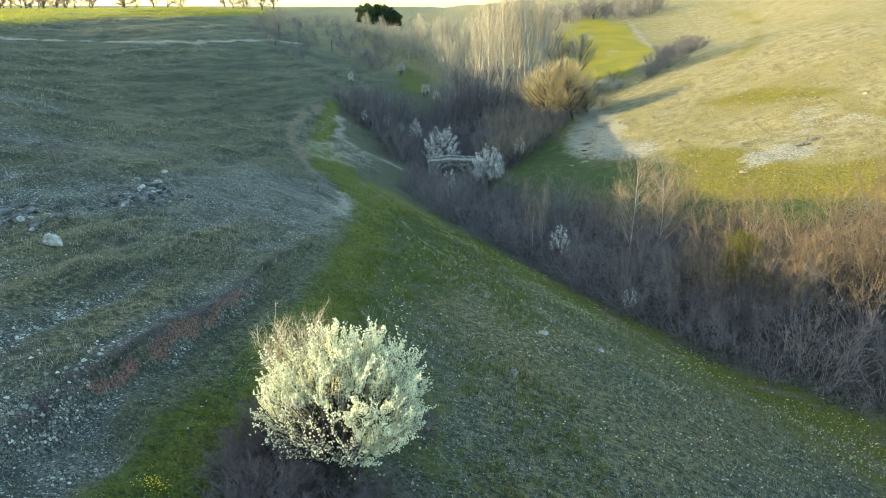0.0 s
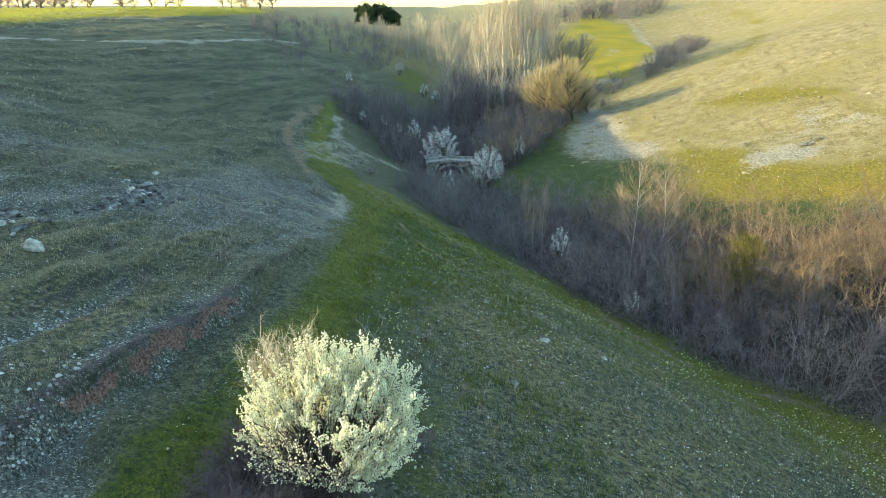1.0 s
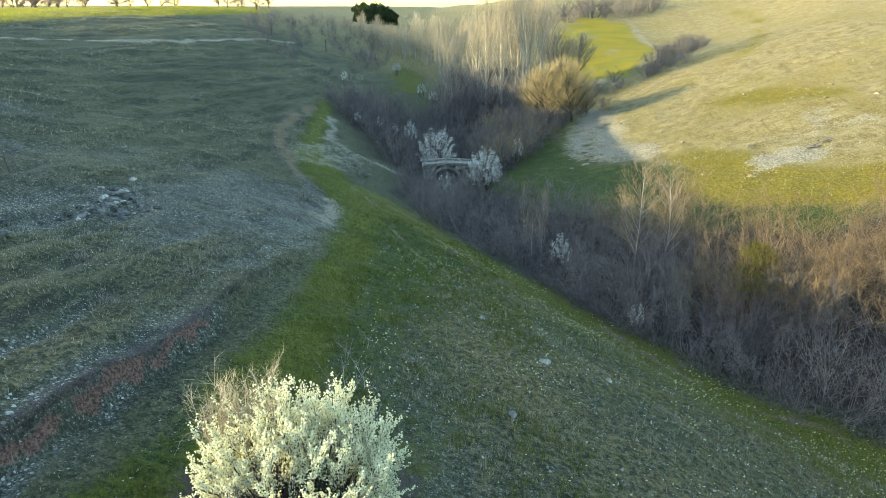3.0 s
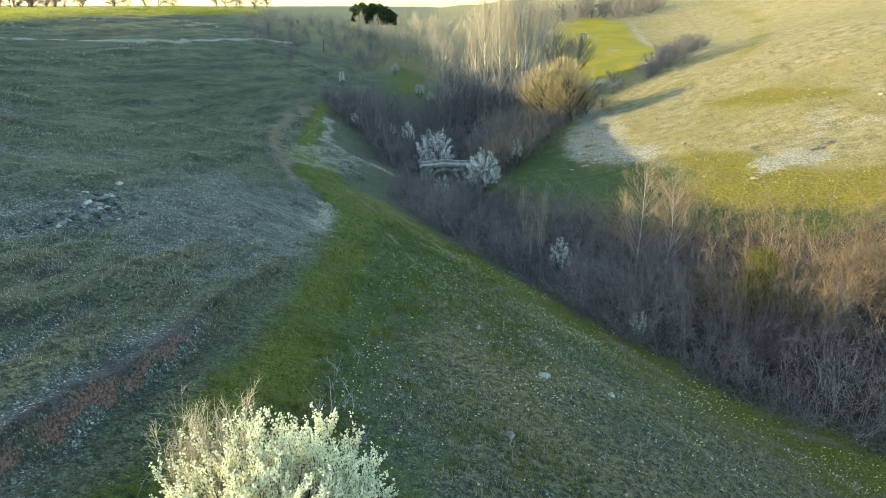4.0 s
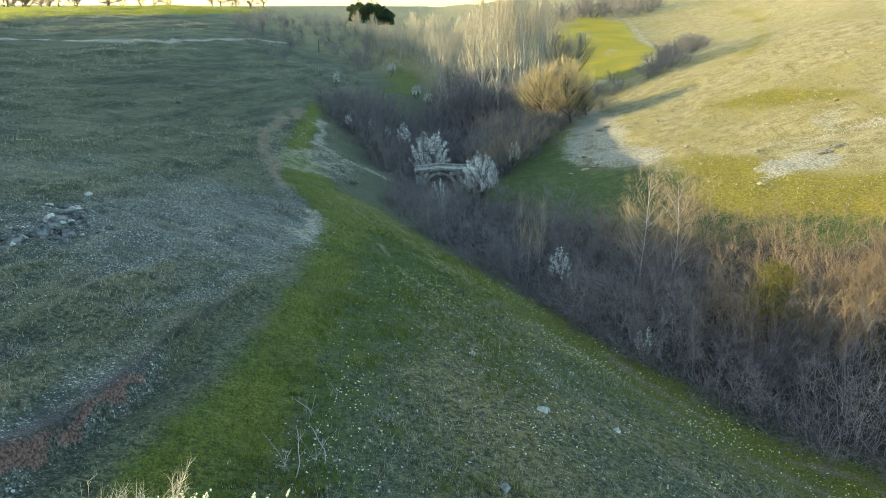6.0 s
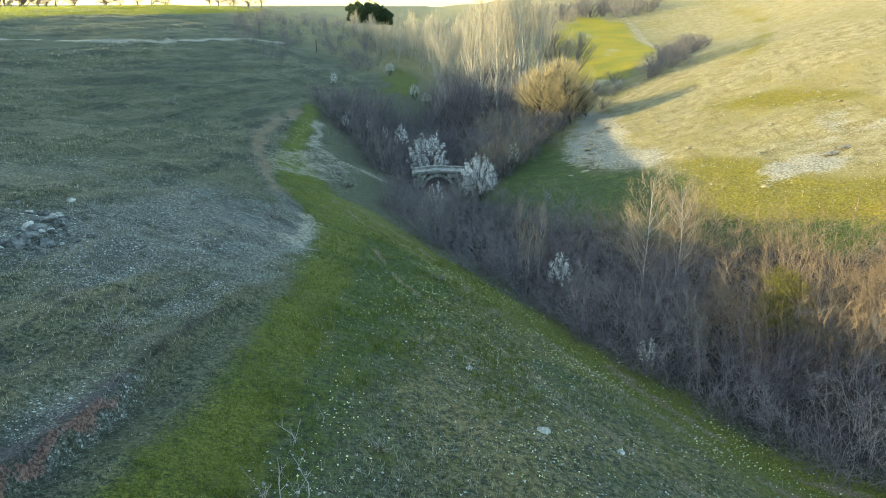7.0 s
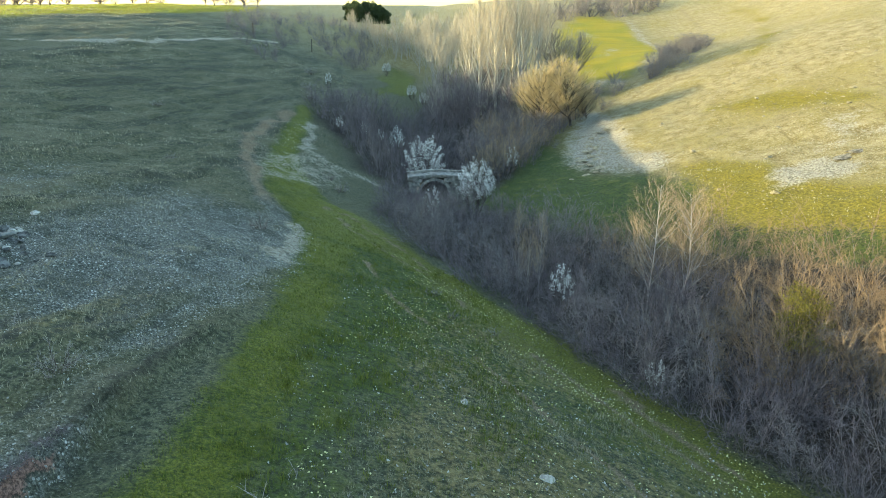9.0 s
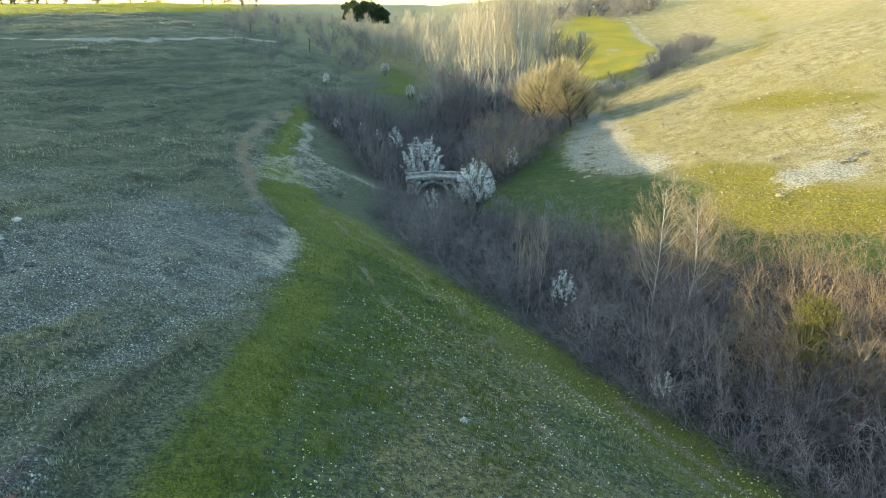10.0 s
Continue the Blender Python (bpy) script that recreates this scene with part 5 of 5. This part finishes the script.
def loose_stones():
    rng = random.Random(77)
    b = Blobs()
    x, y, z = scatter_points(1, 210000, -20, -4.6, 8, 44, lambda x, y: np.clip(0.10 - 0.95 * furrows(x, y) + 0.30 * wobble(x, y, 4, 3) + 0.25 * wobble(x, y, 1.0, 2)
                             + 0.45 * ramp(22, 14, y) * ramp(-6.9, -7.8, x + 0.1 * (y - 14)) + 0.3 * inside(x, y, [(-9, 30), (-6, 29), (-5.2, 38), (-8, 41), (-11, 35)], 1.5), 0.02, 1) * ramp(52, 18, y) * np.where((x > np.interp(y, [q[1] for q in RED_BANK], [q[0] for q in RED_BANK])) & (y < 27), 0.3, 1.0))
    for p in zip(x, y, z):
        r = 0.009 + (0.028 + 0.045 * float(ramp(19, 12, p[1]) * ramp(-6.9, -7.6, p[0]))) * rng.random() ** 4
        (b.petal if r > 0.026 else b.flower)(rng, p, r)
    x, y, z = scatter_points(2, 26000, -3, 16, 9, 40, lambda x, y: inside(x, y, MEADOW, 0.5) * np.clip(0.45 + 0.4 * wobble(x, y, 3, 2) + 0.3 * wobble(x, y, 0.9, 4), 0.03, 1) * ramp(46, 18, y))
    for p in zip(x, y, z):
        b.flower(rng, p, 0.010 + 0.042 * rng.random() ** 4)
    tagged(new("loose_stones", b.mesh("loose_stones", PEBBLE)), "small pale loose stones scattered over the turf", "stones", kind="stuff")
    b = Blobs()
    x, y, z = scatter_points(3, 70000, 18, 60, 40, 112, lambda x, y: inside(x, y, GOLD_HILL, 1.0) * np.clip(0.20 + 0.6 * wobble(x, y * 0.6, 5, 4), 0.02, 1))
    for p in zip(x, y, z):
        b.petal(rng, p, 0.025 + 0.085 * rng.random() ** 4)
    tagged(new("hill_gravel", b.mesh("hill_gravel", STONE_TAN)), "small tan stones scattered over the dry hill", "stones", kind="stuff")


def grass():
    rng = random.Random(78)
    g, d = Blobs(), Blobs()
    x, y, z = scatter_points(4, 60000, -15, 16, 8, 60, lambda x, y: np.clip(inside(x, y, GRASS_LANE, 0.3) + inside(x, y, MEADOW, 0.8) * (0.14 + 0.22 * ramp(20, 42, y + 0.5 * x)), 0, 1) * ramp(70, 22, y))
    for p in zip(x, y, z):
        for _ in range(4):
            g.blade(rng, p[0] + rng.gauss(0, 0.06), p[1] + rng.gauss(0, 0.06), p[2], rng.uniform(0.05, 0.14), 0.011)
    x, y, z = scatter_points(5, 100000, -30, 16, 8, 62, lambda x, y: np.clip(ramp(-4.8, -6.5, x) * (0.25 + 0.5 * wobble(x, y, 5, 1)) + inside(x, y, MEADOW, 0.6) * (0.10 + 0.34 * wobble(x, y, 2.2, 5)) * ramp(48, 30, y + 0.5 * x), 0, 1) * ramp(80, 24, y))
    for p in zip(x, y, z):
        for _ in range(3):
            d.blade(rng, p[0] + rng.gauss(0, 0.07), p[1] + rng.gauss(0, 0.07), p[2], rng.uniform(0.04, 0.13), 0.009)
    x, y, z = scatter_points(10, 26000, -20, -5, 9, 50, lambda x, y: np.clip(-0.02 + 0.75 * furrows(x, y) + 0.35 * wobble(x, y, 3.5, 5), 0, 1))
    for p in zip(x, y, z):
        d.tuft(rng, p, 0.07, 9, rng.uniform(0.05, 0.14), 0.006)
    x, y, z = scatter_points(11, 16000, -2, 16, 9, 44, lambda x, y: inside(x, y, MEADOW, 0.6) * np.clip(0.22 + 0.6 * wobble(x, y, 2.4, 3), 0.03, 1) * ramp(-2.0, 0.6, x))
    for p in zip(x, y, z):
        d.tuft(rng, p, 0.05, 7, rng.uniform(0.10, 0.28), 0.006)
    x, y, z = scatter_points(12, 5000, -4, 4, 9, 48, lambda x, y: inside(x, y, MEADOW, 0.6) * np.clip(0.25 + 0.6 * wobble(x, y, 1.8, 2), 0, 1))
    for p in zip(x, y, z):
        g.tuft(rng, p, 0.09, 12, rng.uniform(0.12, 0.26), 0.010)
    x, y, z = scatter_points(6, 40000, -60, -10, 38, 125, lambda x, y: np.clip(0.25 + 0.7 * wobble(x * 1.6, y * 0.4, 5, 2), 0, 1) * ramp(4, 9, np.abs(x + 5)))
    for p in zip(x, y, z):
        for _ in range(3):
            d.blade(rng, p[0] + rng.gauss(0, 0.12), p[1] + rng.gauss(0, 0.12), p[2], rng.uniform(0.06, 0.17), 0.022)
    x, y, z = scatter_points(7, 16000, 19, 62, 42, 120, lambda x, y: inside(x, y, GOLD_HILL, 1.0) * np.clip(0.2 + 0.8 * wobble(x * 0.5, y, 4, 3), 0, 1))
    for p in zip(x, y, z):
        for _ in range(3):
            d.blade(rng, p[0] + rng.gauss(0, 0.12), p[1] + rng.gauss(0, 0.12), p[2], rng.uniform(0.06, 0.16), 0.022)
    tagged(new("green_grass", g.mesh("green_grass", GRASS_GREEN)), "short fresh green grass along the lane", "grass", kind="stuff")
    tagged(new("dry_grass", d.mesh("dry_grass", GRASS_DRY)), "dry straw-coloured grass tufts on the slopes", "grass", kind="stuff")
    f = Blobs()
    for _ in range(70):
        px, py = -5.0 + rng.gauss(0, 0.14), 9.75 + rng.gauss(0, 0.10)
        f.petal(rng, (px, py, zat(px, py) + 0.06), 0.014)
    tagged(new("yellow_flowers", f.mesh("yellow_flowers", FLOWER_YELLOW)), "small patch of yellow wild flowers", "flowers", kind="stuff")


def plateau_crop():
    rng = random.Random(80)
    g = Blobs()
    x, y, z = scatter_points(9, 60000, -150, -38, 58, 240, lambda x, y: inside(x, y, PLATEAU, 0.5) * ramp(260, 60, y))
    for p in zip(x, y, z):
        for _ in range(2):
            g.blade(rng, p[0] + rng.gauss(0, 0.2), p[1] + rng.gauss(0, 0.2), p[2], rng.uniform(0.10, 0.26), 0.05)
    tagged(new("young_crop", g.mesh("young_crop", CROP_BLADE)), "young yellow-green crop on the sunlit plateau", "crop", kind="stuff")


def pale_flowers():
    rng = random.Random(79)
    f = Blobs()
    x, y, z = scatter_points(8, 17000, -2, 16, 14, 46, lambda x, y: np.clip(inside(x, y, MEADOW, 1.0) * (0.05 + 0.5 * wobble(x, y, 2.6, 1)) * ramp(12, 20, y)
                             + 0.6 * np.exp(-((near_line(x, y, VERGE_TRACK)[0] - 0.9) / 1.0) ** 2) * ramp(-0.3, 0.6, wobble(x, y, 1.4, 4)), 0, 1))
    for p in zip(x, y, z):
        f.petal(rng, (p[0], p[1], p[2] + 0.05), rng.uniform(0.012, 0.034))
    tagged(new("pale_flowers", f.mesh("pale_flowers", PALE_FLOWER)), "small pale yellow flowering weeds in the meadow", "flowers", kind="stuff")


loose_stones()
grass()
plateau_crop()
pale_flowers()
